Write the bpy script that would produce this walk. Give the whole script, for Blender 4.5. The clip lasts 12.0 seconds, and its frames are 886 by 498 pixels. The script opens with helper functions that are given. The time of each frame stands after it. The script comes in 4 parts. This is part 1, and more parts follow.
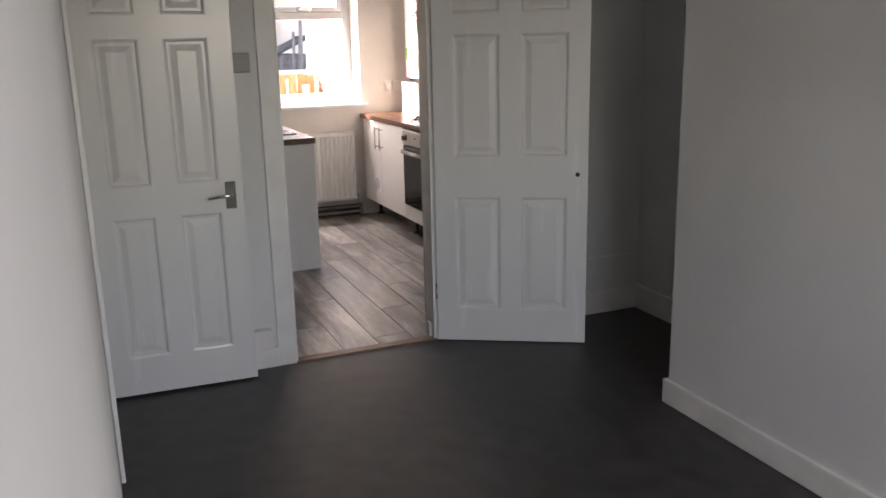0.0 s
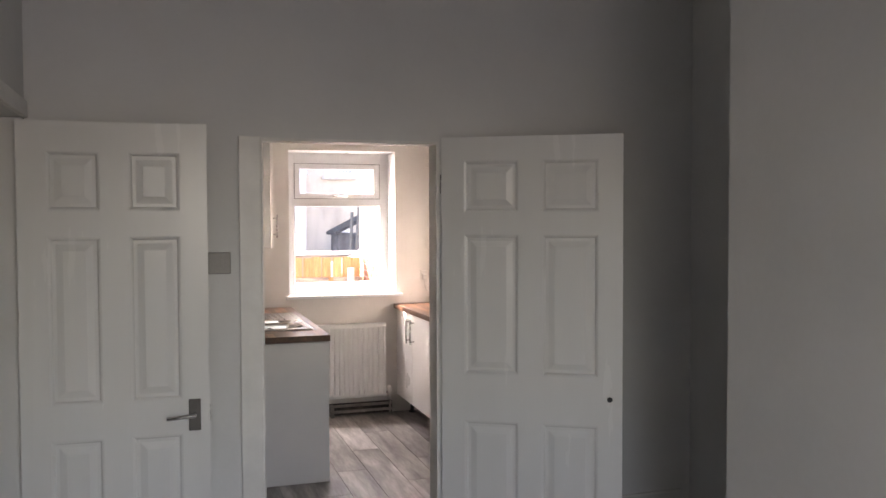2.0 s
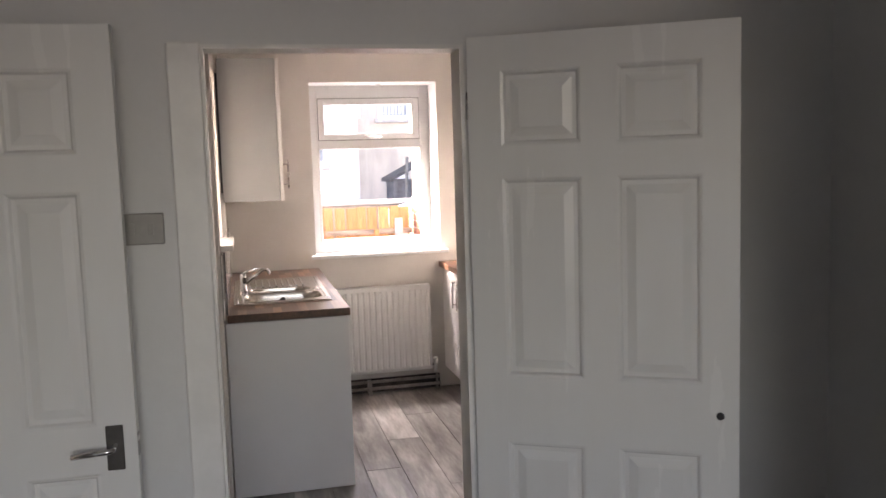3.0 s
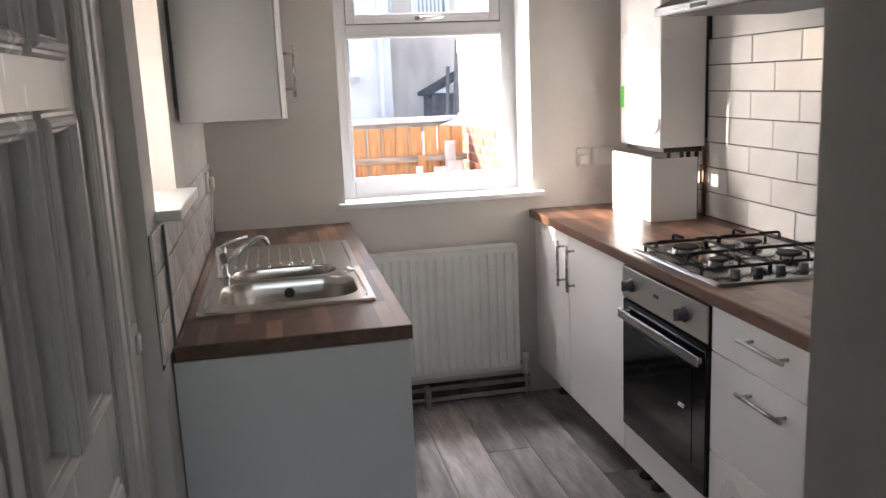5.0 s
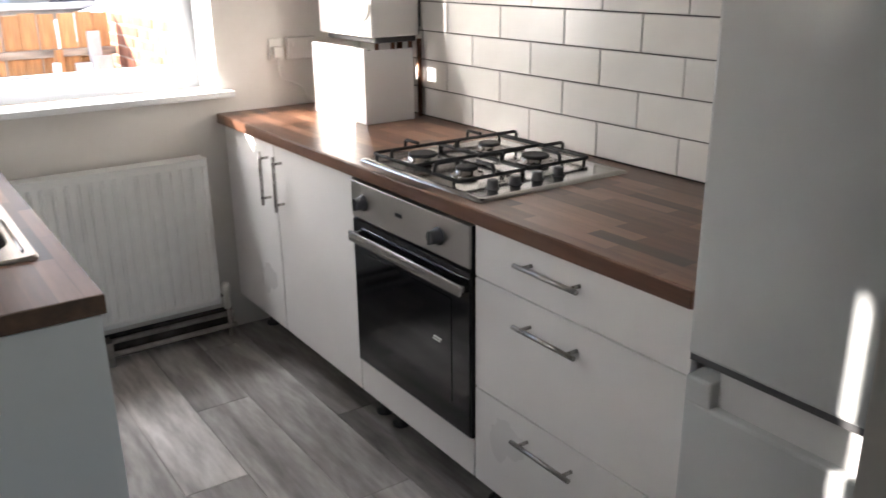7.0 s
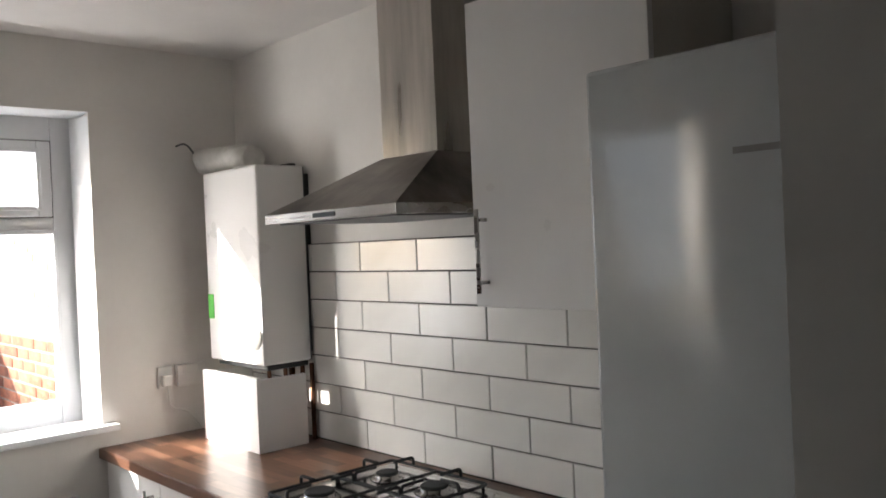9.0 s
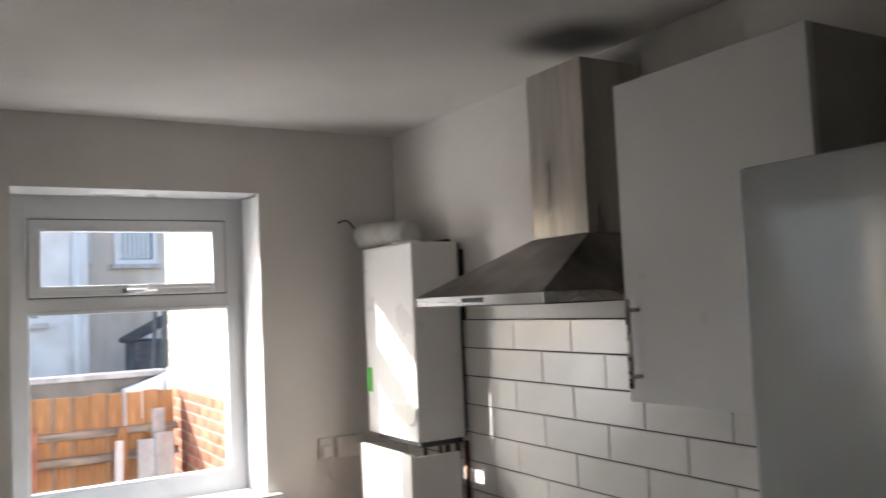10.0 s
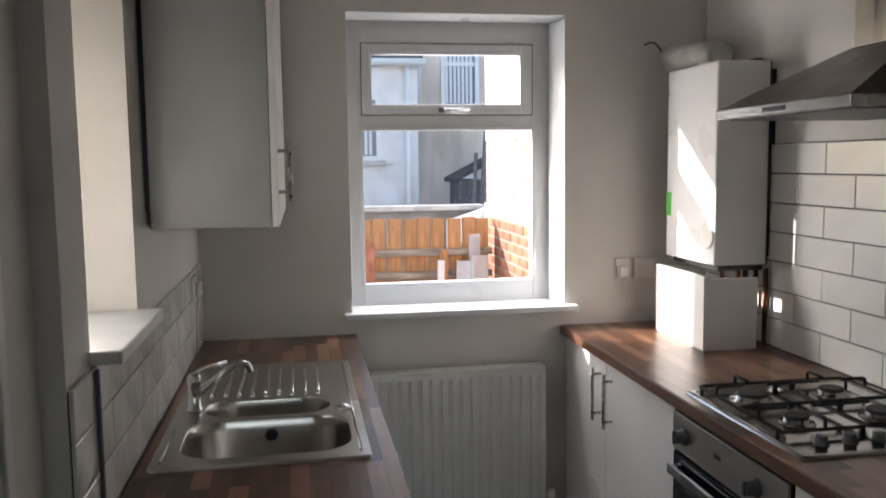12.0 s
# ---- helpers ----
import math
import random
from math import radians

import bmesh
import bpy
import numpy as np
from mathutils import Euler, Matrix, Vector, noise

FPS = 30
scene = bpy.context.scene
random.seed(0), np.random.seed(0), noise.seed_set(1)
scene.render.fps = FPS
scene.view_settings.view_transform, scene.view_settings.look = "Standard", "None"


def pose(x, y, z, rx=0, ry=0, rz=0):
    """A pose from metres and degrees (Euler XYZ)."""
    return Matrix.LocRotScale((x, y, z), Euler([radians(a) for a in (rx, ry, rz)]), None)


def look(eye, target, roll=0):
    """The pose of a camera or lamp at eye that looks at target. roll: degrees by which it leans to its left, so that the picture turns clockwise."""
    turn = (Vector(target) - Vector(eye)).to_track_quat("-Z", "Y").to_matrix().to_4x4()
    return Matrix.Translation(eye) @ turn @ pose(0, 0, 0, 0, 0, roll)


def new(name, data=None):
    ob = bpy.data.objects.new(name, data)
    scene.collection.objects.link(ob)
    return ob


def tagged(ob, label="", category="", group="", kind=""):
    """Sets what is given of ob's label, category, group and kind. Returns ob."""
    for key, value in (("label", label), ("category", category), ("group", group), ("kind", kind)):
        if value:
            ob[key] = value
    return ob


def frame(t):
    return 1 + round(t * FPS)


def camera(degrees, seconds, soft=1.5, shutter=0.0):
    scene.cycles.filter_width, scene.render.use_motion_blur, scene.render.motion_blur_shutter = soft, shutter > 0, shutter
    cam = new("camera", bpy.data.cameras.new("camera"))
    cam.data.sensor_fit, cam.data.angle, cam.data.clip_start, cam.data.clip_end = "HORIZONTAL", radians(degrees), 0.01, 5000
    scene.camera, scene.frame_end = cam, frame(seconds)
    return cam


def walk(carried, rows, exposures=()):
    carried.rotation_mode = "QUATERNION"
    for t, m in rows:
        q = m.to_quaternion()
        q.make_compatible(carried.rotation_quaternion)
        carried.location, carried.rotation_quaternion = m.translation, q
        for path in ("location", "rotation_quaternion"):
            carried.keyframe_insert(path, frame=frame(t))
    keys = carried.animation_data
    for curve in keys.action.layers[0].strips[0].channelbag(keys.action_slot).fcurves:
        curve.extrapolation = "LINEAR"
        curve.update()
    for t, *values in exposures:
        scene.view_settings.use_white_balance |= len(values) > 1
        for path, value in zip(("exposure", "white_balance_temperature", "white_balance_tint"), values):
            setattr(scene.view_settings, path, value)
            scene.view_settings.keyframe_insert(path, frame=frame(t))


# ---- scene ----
cam = camera(55.7, 12.0, soft=1.5, shutter=0.25)
PATH = [
    (0, (-2.237, -7.245, 1.524), (-1.492, -5.453, 1.041), -1.3),
    (0.5, (-2.151, -7.271, 1.554), (-1.522, -5.425, 1.109), -0.3),
    (0.7, (-2.13, -7.251, 1.551), (-1.505, -5.391, 1.169), -0.0),
    (1, (-2.08, -7.231, 1.606), (-1.462, -5.35, 1.326), -0.2),
    (1.5, (-1.94, -7.039, 1.612), (-1.302, -5.148, 1.478), -0.1),
    (2, (-1.773, -6.791, 1.62), (-1.154, -4.891, 1.547), -0.2),
    (2.5, (-1.453, -6.325, 1.616), (-0.974, -4.387, 1.499), -0.6),
    (3, (-1.329, -5.802, 1.599), (-0.873, -3.865, 1.397), -1.8),
    (4.8, (-1.178, -3.893, 1.522), (-0.791, -1.965, 1.157), -2.7),
    (5, (-1.163, -3.775, 1.517), (-0.785, -1.85, 1.126), -2.5),
    (5.5, (-1.16, -3.543, 1.495), (-0.728, -1.651, 1.009), -2.5),
    (6, (-1.122, -3.369, 1.466), (-0.544, -1.542, 0.889), -1.3),
    (6.5, (-1.109, -3.269, 1.455), (-0.31, -1.55, 0.818), -0.8),
    (7, (-1.142, -3.215, 1.466), (-0.067, -1.658, 0.816), -0.7),
    (7.5, (-1.146, -3.2, 1.49), (0.11, -1.739, 0.955), 0.1),
    (7.7, (-1.161, -3.2, 1.517), (0.142, -1.751, 1.068), 0.7),
    (9.5, (-1.125, -3.217, 1.67), (0.2, -1.72, 1.756), -2.8),
    (10, (-1.077, -3.215, 1.714), (-0.043, -1.507, 1.838), -2.5),
    (10.5, (-1.063, -3.24, 1.708), (-0.419, -1.354, 1.87), -0.9),
    (11, (-1.052, -3.28, 1.709), (-0.65, -1.324, 1.816), -1.0),
    (11.2, (-1.029, -3.288, 1.682), (-0.678, -1.32, 1.749), -1.1),
    (11.5, (-1.037, -3.295, 1.662), (-0.704, -1.323, 1.626), -1.0),
    (12, (-1.052, -3.327, 1.585), (-0.721, -1.365, 1.383), -0.7),
]
EXPOSURES = [(0, 3.25, 7350, 24), (1.5, 3.3, 7350, 24), (3, 3.3, 7350, 25), (4.7, 2.65, 6600, 17), (6.5, 2.8, 6450, 14), (7.7, 2.95, 6400, 12), (9.3, 2.15, 6300, 11), (12, 1.8, 6350, 12)]
walk(cam, [(t, look(e, g, r)) for t, e, g, r in PATH], EXPOSURES)

# ---- world, sun, large lights ----
world = bpy.data.worlds.new("sky")
scene.world = world
world.use_nodes = True
wn = world.node_tree
SUN_DIR = Vector((1.0, -0.66, -0.5)).normalized()
sky = wn.nodes.new("ShaderNodeTexSky")
sky.sky_type = "NISHITA"
sky.sun_disc = False
sky.sun_elevation = math.asin(-SUN_DIR.z)
sky.sun_rotation = math.atan2(-SUN_DIR.x, -SUN_DIR.y)
wn.links.new(sky.outputs[0], wn.nodes["Background"].inputs[0])
wn.nodes["Background"].inputs[1].default_value = 0.15
sun = new("sun", bpy.data.lights.new("sun", "SUN"))
sun.data.energy, sun.data.angle, sun.data.color = 3.7, radians(0.6), (1.0, 0.93, 0.84)
sun.matrix_world = Matrix.Translation((-6, 6, 8)) @ SUN_DIR.to_track_quat("-Z", "Y").to_matrix().to_4x4()


def window_fill(name, m, w, h, power, colour):
    """An added area lamp that fills in daylight at a window."""
    ob = new(name, bpy.data.lights.new(name, "AREA"))
    ob.data.shape, ob.data.size, ob.data.size_y = "RECTANGLE", w, h
    ob.data.energy, ob.data.color = power, colour
    ob.matrix_world = m
    return ob


# Unseen lamps outside, added to lift the daylight through the back window.
window_fill("back_window_sky_fill", look((-0.42, 0.50, 2.62), (-0.38, -1.2, 0.2)), 1.3, 0.6, 23, (0.95, 0.97, 1.0))
window_fill("back_window_yard_fill", look((-1.30, 0.62, 1.35), (0.25, -1.6, 2.1)), 0.6, 1.0, 6, (1.0, 0.97, 0.93))
# Lamp added in the side recess to brighten drawers and fridge.
sidelight = window_fill("side_window_sky_fill", look((-1.60, -1.48, 1.68), (0.3, -2.0, 0.45)), 0.38, 0.7, 0.2, (0.86, 0.93, 1.0))
sidelight.data.spread = radians(105)
# Added lamp standing in for daylight of the unseen front window.
lounge = window_fill("front_window_sky_fill", look((-1.2, -8.6, 1.75), (-1.4, -7.45, 0.3)), 1.5, 1.2, 3.1, (0.95, 0.98, 1.0))
lounge.data.spread = radians(125)


# ---- materials ----
def material(name, colour, rough=0.5, metal=0.0, vary=0.08, scale=6.0, bump=0.05, bump_scale=60.0, stretch=(1, 1, 1), other=None, per_object=0.0, coat=0.0, spots=None):
    """A surface with variation at two scales and fine relief."""
    m = bpy.data.materials.new(name)
    m.use_nodes = True
    n, l = m.node_tree.nodes, m.node_tree.links
    b = n["Principled BSDF"]
    b.inputs["Roughness"].default_value, b.inputs["Metallic"].default_value = rough, metal
    b.inputs["Coat Weight"].default_value = coat
    co = n.new("ShaderNodeTexCoord")
    mp = n.new("ShaderNodeMapping")
    mp.inputs["Scale"].default_value = stretch
    l.new(co.outputs["Object"], mp.inputs[0])
    big = n.new("ShaderNodeTexNoise")
    big.inputs["Scale"].default_value, big.inputs["Detail"].default_value = scale, 6
    fine = n.new("ShaderNodeTexNoise")
    fine.inputs["Scale"].default_value, fine.inputs["Detail"].default_value = bump_scale, 4
    l.new(mp.outputs[0], big.inputs[0])
    l.new(mp.outputs[0], fine.inputs[0])
    ramp = n.new("ShaderNodeValToRGB")
    c2 = other or [max(0, c * (1 - 2 * vary)) for c in colour]
    c1 = [min(1, c * (1 + vary)) for c in colour]
    ramp.color_ramp.elements[0].position, ramp.color_ramp.elements[1].position = 0.3, 0.7
    ramp.color_ramp.elements[0].color, ramp.color_ramp.elements[1].color = (*c2, 1), (*c1, 1)
    l.new(big.outputs[0], ramp.inputs[0])
    mix = n.new("ShaderNodeMixRGB")
    mix.blend_type, mix.inputs[0].default_value = "OVERLAY", vary
    l.new(ramp.outputs[0], mix.inputs[1])
    l.new(fine.outputs[0], mix.inputs[2])
    last = mix.outputs[0]
    if per_object:
        inf = n.new("ShaderNodeObjectInfo")
        rng = n.new("ShaderNodeMapRange")
        rng.inputs[3].default_value, rng.inputs[4].default_value = 1 - per_object, 1 + per_object
        l.new(inf.outputs["Random"], rng.inputs[0])
        mul = n.new("ShaderNodeMixRGB")
        mul.blend_type, mul.inputs[0].default_value = "MULTIPLY", 1
        l.new(last, mul.inputs[1])
        l.new(rng.outputs[0], mul.inputs[2])
        last = mul.outputs[0]
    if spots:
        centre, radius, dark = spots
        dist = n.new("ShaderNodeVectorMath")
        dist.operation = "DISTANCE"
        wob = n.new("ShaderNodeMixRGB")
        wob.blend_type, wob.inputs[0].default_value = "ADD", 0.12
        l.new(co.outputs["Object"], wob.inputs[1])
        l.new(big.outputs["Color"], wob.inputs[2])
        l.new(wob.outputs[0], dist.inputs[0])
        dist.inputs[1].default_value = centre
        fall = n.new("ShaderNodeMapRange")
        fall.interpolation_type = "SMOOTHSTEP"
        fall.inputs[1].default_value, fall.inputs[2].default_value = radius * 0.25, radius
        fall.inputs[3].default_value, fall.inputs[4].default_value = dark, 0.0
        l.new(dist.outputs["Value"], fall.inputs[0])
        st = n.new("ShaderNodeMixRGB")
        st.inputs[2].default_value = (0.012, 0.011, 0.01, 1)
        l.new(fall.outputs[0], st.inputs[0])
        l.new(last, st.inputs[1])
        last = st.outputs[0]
    l.new(last, b.inputs["Base Color"])
    rr = n.new("ShaderNodeMapRange")
    rr.inputs[3].default_value, rr.inputs[4].default_value = max(0.02, rough - 0.08), min(1, rough + 0.08)
    l.new(big.outputs[0], rr.inputs[0])
    l.new(rr.outputs[0], b.inputs["Roughness"])
    bp = n.new("ShaderNodeBump")
    bp.inputs["Strength"].default_value, bp.inputs["Distance"].default_value = bump, 0.004
    l.new(fine.outputs[0], bp.inputs["Height"])
    l.new(bp.outputs[0], b.inputs["Normal"])
    return m


def butcher_block(name, along_x=False):
    """Walnut-look worktop of narrow staves with shifted ends."""
    m = bpy.data.materials.new(name)
    m.use_nodes = True
    n, l = m.node_tree.nodes, m.node_tree.links
    b = n["Principled BSDF"]
    co = n.new("ShaderNodeTexCoord")
    mp = n.new("ShaderNodeMapping")
    mp.inputs["Rotation"].default_value = (0, 0, radians(90))
    l.new(co.outputs["Object"], mp.inputs[0])
    bk = n.new("ShaderNodeTexBrick")
    bk.offset, bk.squash = 0.37, 1.0
    bk.inputs["Color1"].default_value, bk.inputs["Color2"].default_value = (0, 0, 0, 1), (1, 1, 1, 1)
    bk.inputs["Mortar"].default_value = (0.35, 0.35, 0.35, 1)
    for key, v in (("Scale", 1.0), ("Mortar Size", 0.0006), ("Bias", 0.0), ("Brick Width", 0.26), ("Row Height", 0.042)):
        bk.inputs[key].default_value = v
    l.new(mp.outputs[0], bk.inputs[0])
    gr = n.new("ShaderNodeMapping")
    gr.inputs["Scale"].default_value = (9, 0.9, 9)
    l.new(co.outputs["Object"], gr.inputs[0])
    grain = n.new("ShaderNodeTexNoise")
    grain.inputs["Scale"].default_value, grain.inputs["Detail"].default_value = 7, 8
    l.new(gr.outputs[0], grain.inputs[0])
    mix = n.new("ShaderNodeMixRGB")
    mix.inputs[0].default_value = 0.42
    l.new(bk.outputs[0], mix.inputs[1])
    l.new(grain.outputs[0], mix.inputs[2])
    ramp = n.new("ShaderNodeValToRGB")
    e = ramp.color_ramp.elements
    e[0].position, e[0].color = 0.12, (0.042, 0.019, 0.011, 1)
    e[1].position, e[1].color = 0.88, (0.34, 0.180, 0.108, 1)
    e.new(0.5).color = (0.14, 0.066, 0.039, 1)
    l.new(mix.outputs[0], ramp.inputs[0])
    l.new(ramp.outputs[0], b.inputs["Base Color"])
    b.inputs["Roughness"].default_value = 0.3
    bp = n.new("ShaderNodeBump")
    bp.inputs["Strength"].default_value, bp.inputs["Distance"].default_value = 0.06, 0.002
    l.new(grain.outputs[0], bp.inputs["Height"])
    l.new(bp.outputs[0], b.inputs["Normal"])
    return m


def plank_material():
    """Grey-brown oak laminate, each board with its own tone."""
    m = bpy.data.materials.new("grey_oak")
    m.use_nodes = True
    n, l = m.node_tree.nodes, m.node_tree.links
    b = n["Principled BSDF"]
    co, inf = n.new("ShaderNodeTexCoord"), n.new("ShaderNodeObjectInfo")
    add = n.new("ShaderNodeVectorMath")
    add.operation = "MULTIPLY_ADD"
    add.inputs[1].default_value = (1, 1, 1)
    sc = n.new("ShaderNodeVectorMath")
    sc.operation = "SCALE"
    sc.inputs[0].default_value = (13, 29, 7)
    l.new(inf.outputs["Random"], sc.inputs["Scale"])
    l.new(co.outputs["Object"], add.inputs[0])
    l.new(sc.outputs[0], add.inputs[2])
    mp = n.new("ShaderNodeMapping")
    mp.inputs["Scale"].default_value = (6.5, 1.0, 1)
    l.new(add.outputs[0], mp.inputs[0])
    g1, g2 = n.new("ShaderNodeTexNoise"), n.new("ShaderNodeTexNoise")
    g1.inputs["Scale"].default_value, g1.inputs["Detail"].default_value, g1.inputs["Distortion"].default_value = 1.3, 7, 0.8
    g2.inputs["Scale"].default_value, g2.inputs["Detail"].default_value = 9, 8
    l.new(mp.outputs[0], g1.inputs[0])
    l.new(mp.outputs[0], g2.inputs[0])
    mix = n.new("ShaderNodeMixRGB")
    mix.inputs[0].default_value = 0.25
    l.new(g1.outputs[0], mix.inputs[1])
    l.new(g2.outputs[0], mix.inputs[2])
    ramp = n.new("ShaderNodeValToRGB")
    e = ramp.color_ramp.elements
    e[0].position, e[0].color = 0.30, (0.09, 0.082, 0.076, 1)
    e[1].position, e[1].color = 0.68, (0.60, 0.57, 0.545, 1)
    e.new(0.5).color = (0.31, 0.288, 0.27, 1)
    l.new(mix.outputs[0], ramp.inputs[0])
    rng = n.new("ShaderNodeMapRange")
    rng.inputs[3].default_value, rng.inputs[4].default_value = 0.72, 1.25
    l.new(inf.outputs["Random"], rng.inputs[0])
    mul = n.new("ShaderNodeMixRGB")
    mul.blend_type, mul.inputs[0].default_value = "MULTIPLY", 1
    l.new(ramp.outputs[0], mul.inputs[1])
    l.new(rng.outputs[0], mul.inputs[2])
    l.new(mul.outputs[0], b.inputs["Base Color"])
    b.inputs["Roughness"].default_value = 0.38
    bp = n.new("ShaderNodeBump")
    bp.inputs["Strength"].default_value, bp.inputs["Distance"].default_value = 0.15, 0.002
    l.new(g2.outputs[0], bp.inputs["Height"])
    l.new(bp.outputs[0], b.inputs["Normal"])
    return m


def glass_material(name, rough=0.0):
    m = bpy.data.materials.new(name)
    m.use_nodes = True
    b = m.node_tree.nodes["Principled BSDF"]
    b.inputs["Transmission Weight"].default_value, b.inputs["Roughness"].default_value, b.inputs["IOR"].default_value = 1.0, rough, 1.45
    return m


WALL = material("magnolia_emulsion", (0.70, 0.672, 0.635), 0.75, vary=0.05, scale=2.2, bump=0.12, bump_scale=45)
WALL_L = material("grey_white_emulsion", (0.66, 0.66, 0.645), 0.75, vary=0.04, scale=1.8, bump=0.12, bump_scale=45)
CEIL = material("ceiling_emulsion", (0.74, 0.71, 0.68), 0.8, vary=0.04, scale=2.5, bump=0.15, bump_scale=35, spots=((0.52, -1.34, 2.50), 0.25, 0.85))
DOORW = material("white_gloss_door", (0.70, 0.70, 0.68), 0.25, vary=0.012, scale=3, bump=0.035, bump_scale=26, stretch=(4, 4, 0.6))
TRIM = material("white_satin_trim", (0.74, 0.73, 0.70), 0.4, vary=0.06, scale=6, bump=0.05)
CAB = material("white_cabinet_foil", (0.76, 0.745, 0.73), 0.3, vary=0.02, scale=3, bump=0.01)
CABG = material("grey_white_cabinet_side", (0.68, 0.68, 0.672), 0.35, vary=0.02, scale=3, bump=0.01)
UPVC = material("white_upvc", (0.80, 0.81, 0.82), 0.3, vary=0.02, scale=5, bump=0.01)
TOP = butcher_block("walnut_block_laminate")
OAK = plank_material()
EDGE = material("brown_edging", (0.11, 0.055, 0.03), 0.5, vary=0.3, scale=20, bump=0.3, bump_scale=60)
GAPS = material("dark_underlay", (0.03, 0.027, 0.024), 0.9)
CARPET = material("charcoal_carpet", (0.045, 0.042, 0.041), 0.43, vary=0.3, scale=9, bump=0.5, bump_scale=350)
STEEL = material("brushed_steel", (0.47, 0.45, 0.43), 0.27, 1.0, vary=0.06, scale=4, bump=0.05, bump_scale=80, stretch=(4, 0.5, 8))
# One steel in two tones: canopy's shade and chimney's light put into colour.
HOODM = material("smeared_shaded_steel", (0.26, 0.235, 0.215), 0.36, 1.0, vary=0.25, scale=9, bump=0.08, bump_scale=20, stretch=(1, 1, 0.5))
CHIMM = material("streaked_lit_steel", (0.50, 0.47, 0.43), 0.3, 1.0, vary=0.13, scale=7, bump=0.08, bump_scale=20, stretch=(3, 3, 0.35))
HOBM = material("polished_hob_steel", (0.36, 0.345, 0.33), 0.17, 1.0, vary=0.05, scale=5)
PANELM = material("fine_brushed_steel", (0.50, 0.48, 0.46), 0.3, 1.0, vary=0.015, scale=3, bump=0.02, bump_scale=200, stretch=(1, 0.3, 6))
NICKEL = material("dark_worn_nickel", (0.10, 0.095, 0.09), 0.4, 0.8, vary=0.2)
SWITCHM = material("dull_grey_switch", (0.30, 0.29, 0.27), 0.45, vary=0.08)
SINKM = material("satin_sink_steel", (0.52, 0.49, 0.45), 0.24, 1.0, vary=0.06, scale=6, bump=0.03)
CHROME = material("chrome", (0.72, 0.72, 0.72), 0.09, 1.0, vary=0.02)
DARKM = material("black_enamel", (0.012, 0.012, 0.013), 0.4, vary=0.1)
IRON = material("cast_iron_black", (0.02, 0.02, 0.02), 0.6, vary=0.2, bump=0.3)
OVENG = material("black_oven_glass", (0.006, 0.006, 0.007), 0.06, vary=0.02, bump=0.0)
TILE = material("white_glazed_tile", (0.74, 0.725, 0.69), 0.22, vary=0.03, scale=5, bump=0.05, bump_scale=9, per_object=0.035)
TILEW = material("marbled_wavy_tile", (0.76, 0.74, 0.71), 0.07, vary=0.10, scale=7, bump=0.75, bump_scale=13, per_object=0.05)
GROUT = material("dark_grey_grout", (0.045, 0.042, 0.04), 0.9, vary=0.2, scale=30)
GROUTW = material("light_grey_grout", (0.07, 0.065, 0.06), 0.9, vary=0.2, scale=30)
RAD = material("radiator_enamel", (0.76, 0.765, 0.75), 0.35, vary=0.03, bump=0.02)
FRIDGE = material("fridge_enamel", (0.56, 0.58, 0.58), 0.07, vary=0.02, bump=0.02, bump_scale=200)
GREYP = material("grey_plastic", (0.085, 0.085, 0.088), 0.45)
PLAST = material("white_plastic", (0.72, 0.70, 0.66), 0.35, vary=0.03)
GREEN = material("green_sticker", (0.12, 0.55, 0.08), 0.5)
# Copper is darkened to carry the shade of the gap it stands in.
COPPER = material("tarnished_shaded_copper", (0.16, 0.08, 0.05), 0.5, 1.0, vary=0.3, scale=12)
PIPEP = material("painted_pipe", (0.33, 0.30, 0.27), 0.5, vary=0.25, scale=9)
# Dark brown stands for the shaded gap below the radiator.
SKIRTD = material("shade_darkened_skirting", (0.09, 0.075, 0.065), 0.8, vary=0.4, scale=9, bump=0.4)
THRESH = material("oak_threshold", (0.23, 0.15, 0.10), 0.5, vary=0.25, scale=8, stretch=(1, 9, 1))
GLASS = glass_material("window_glass")
FROST = glass_material("frosted_glass", 0.5)
FENCE = material("orange_cedar_fence", (0.55, 0.27, 0.11), 0.75, vary=0.3, scale=5, bump=0.4, stretch=(6, 6, 0.8), per_object=0.18)
RAILM = material("weathered_rail", (0.36, 0.29, 0.23), 0.8, vary=0.3, scale=6, stretch=(1, 6, 6))
BRICK = material("red_brick", (0.42, 0.17, 0.10), 0.85, vary=0.3, scale=9, bump=0.6, per_object=0.3)
# Buff is paled towards white to carry the sun's glare.
YBRICK = material("sun_paled_buff_brick", (0.74, 0.66, 0.52), 0.85, vary=0.35, scale=8, bump=0.6, per_object=0.35)
MORTAR = material("lime_mortar", (0.42, 0.37, 0.31), 0.95, vary=0.2, scale=20, bump=0.5)
RENDER1 = material("pale_grey_render", (0.82, 0.82, 0.84), 0.9, vary=0.08, scale=3, bump=0.6)
RENDER2 = material("brown_stained_render", (0.74, 0.64, 0.56), 0.9, vary=0.2, scale=1.6, bump=0.6, stretch=(1, 1, 0.4))
CONC = material("grey_concrete", (0.27, 0.25, 0.23), 0.9, vary=0.2, scale=4, bump=0.6)
SLATE = material("roof_slate", (0.07, 0.07, 0.08), 0.7, vary=0.3, scale=9, bump=0.4)
SHEDM = material("dark_shed_boards", (0.15, 0.15, 0.17), 0.8, vary=0.3, scale=6)
BLIND = material("grey_blind", (0.30, 0.33, 0.36), 0.7, vary=0.1)
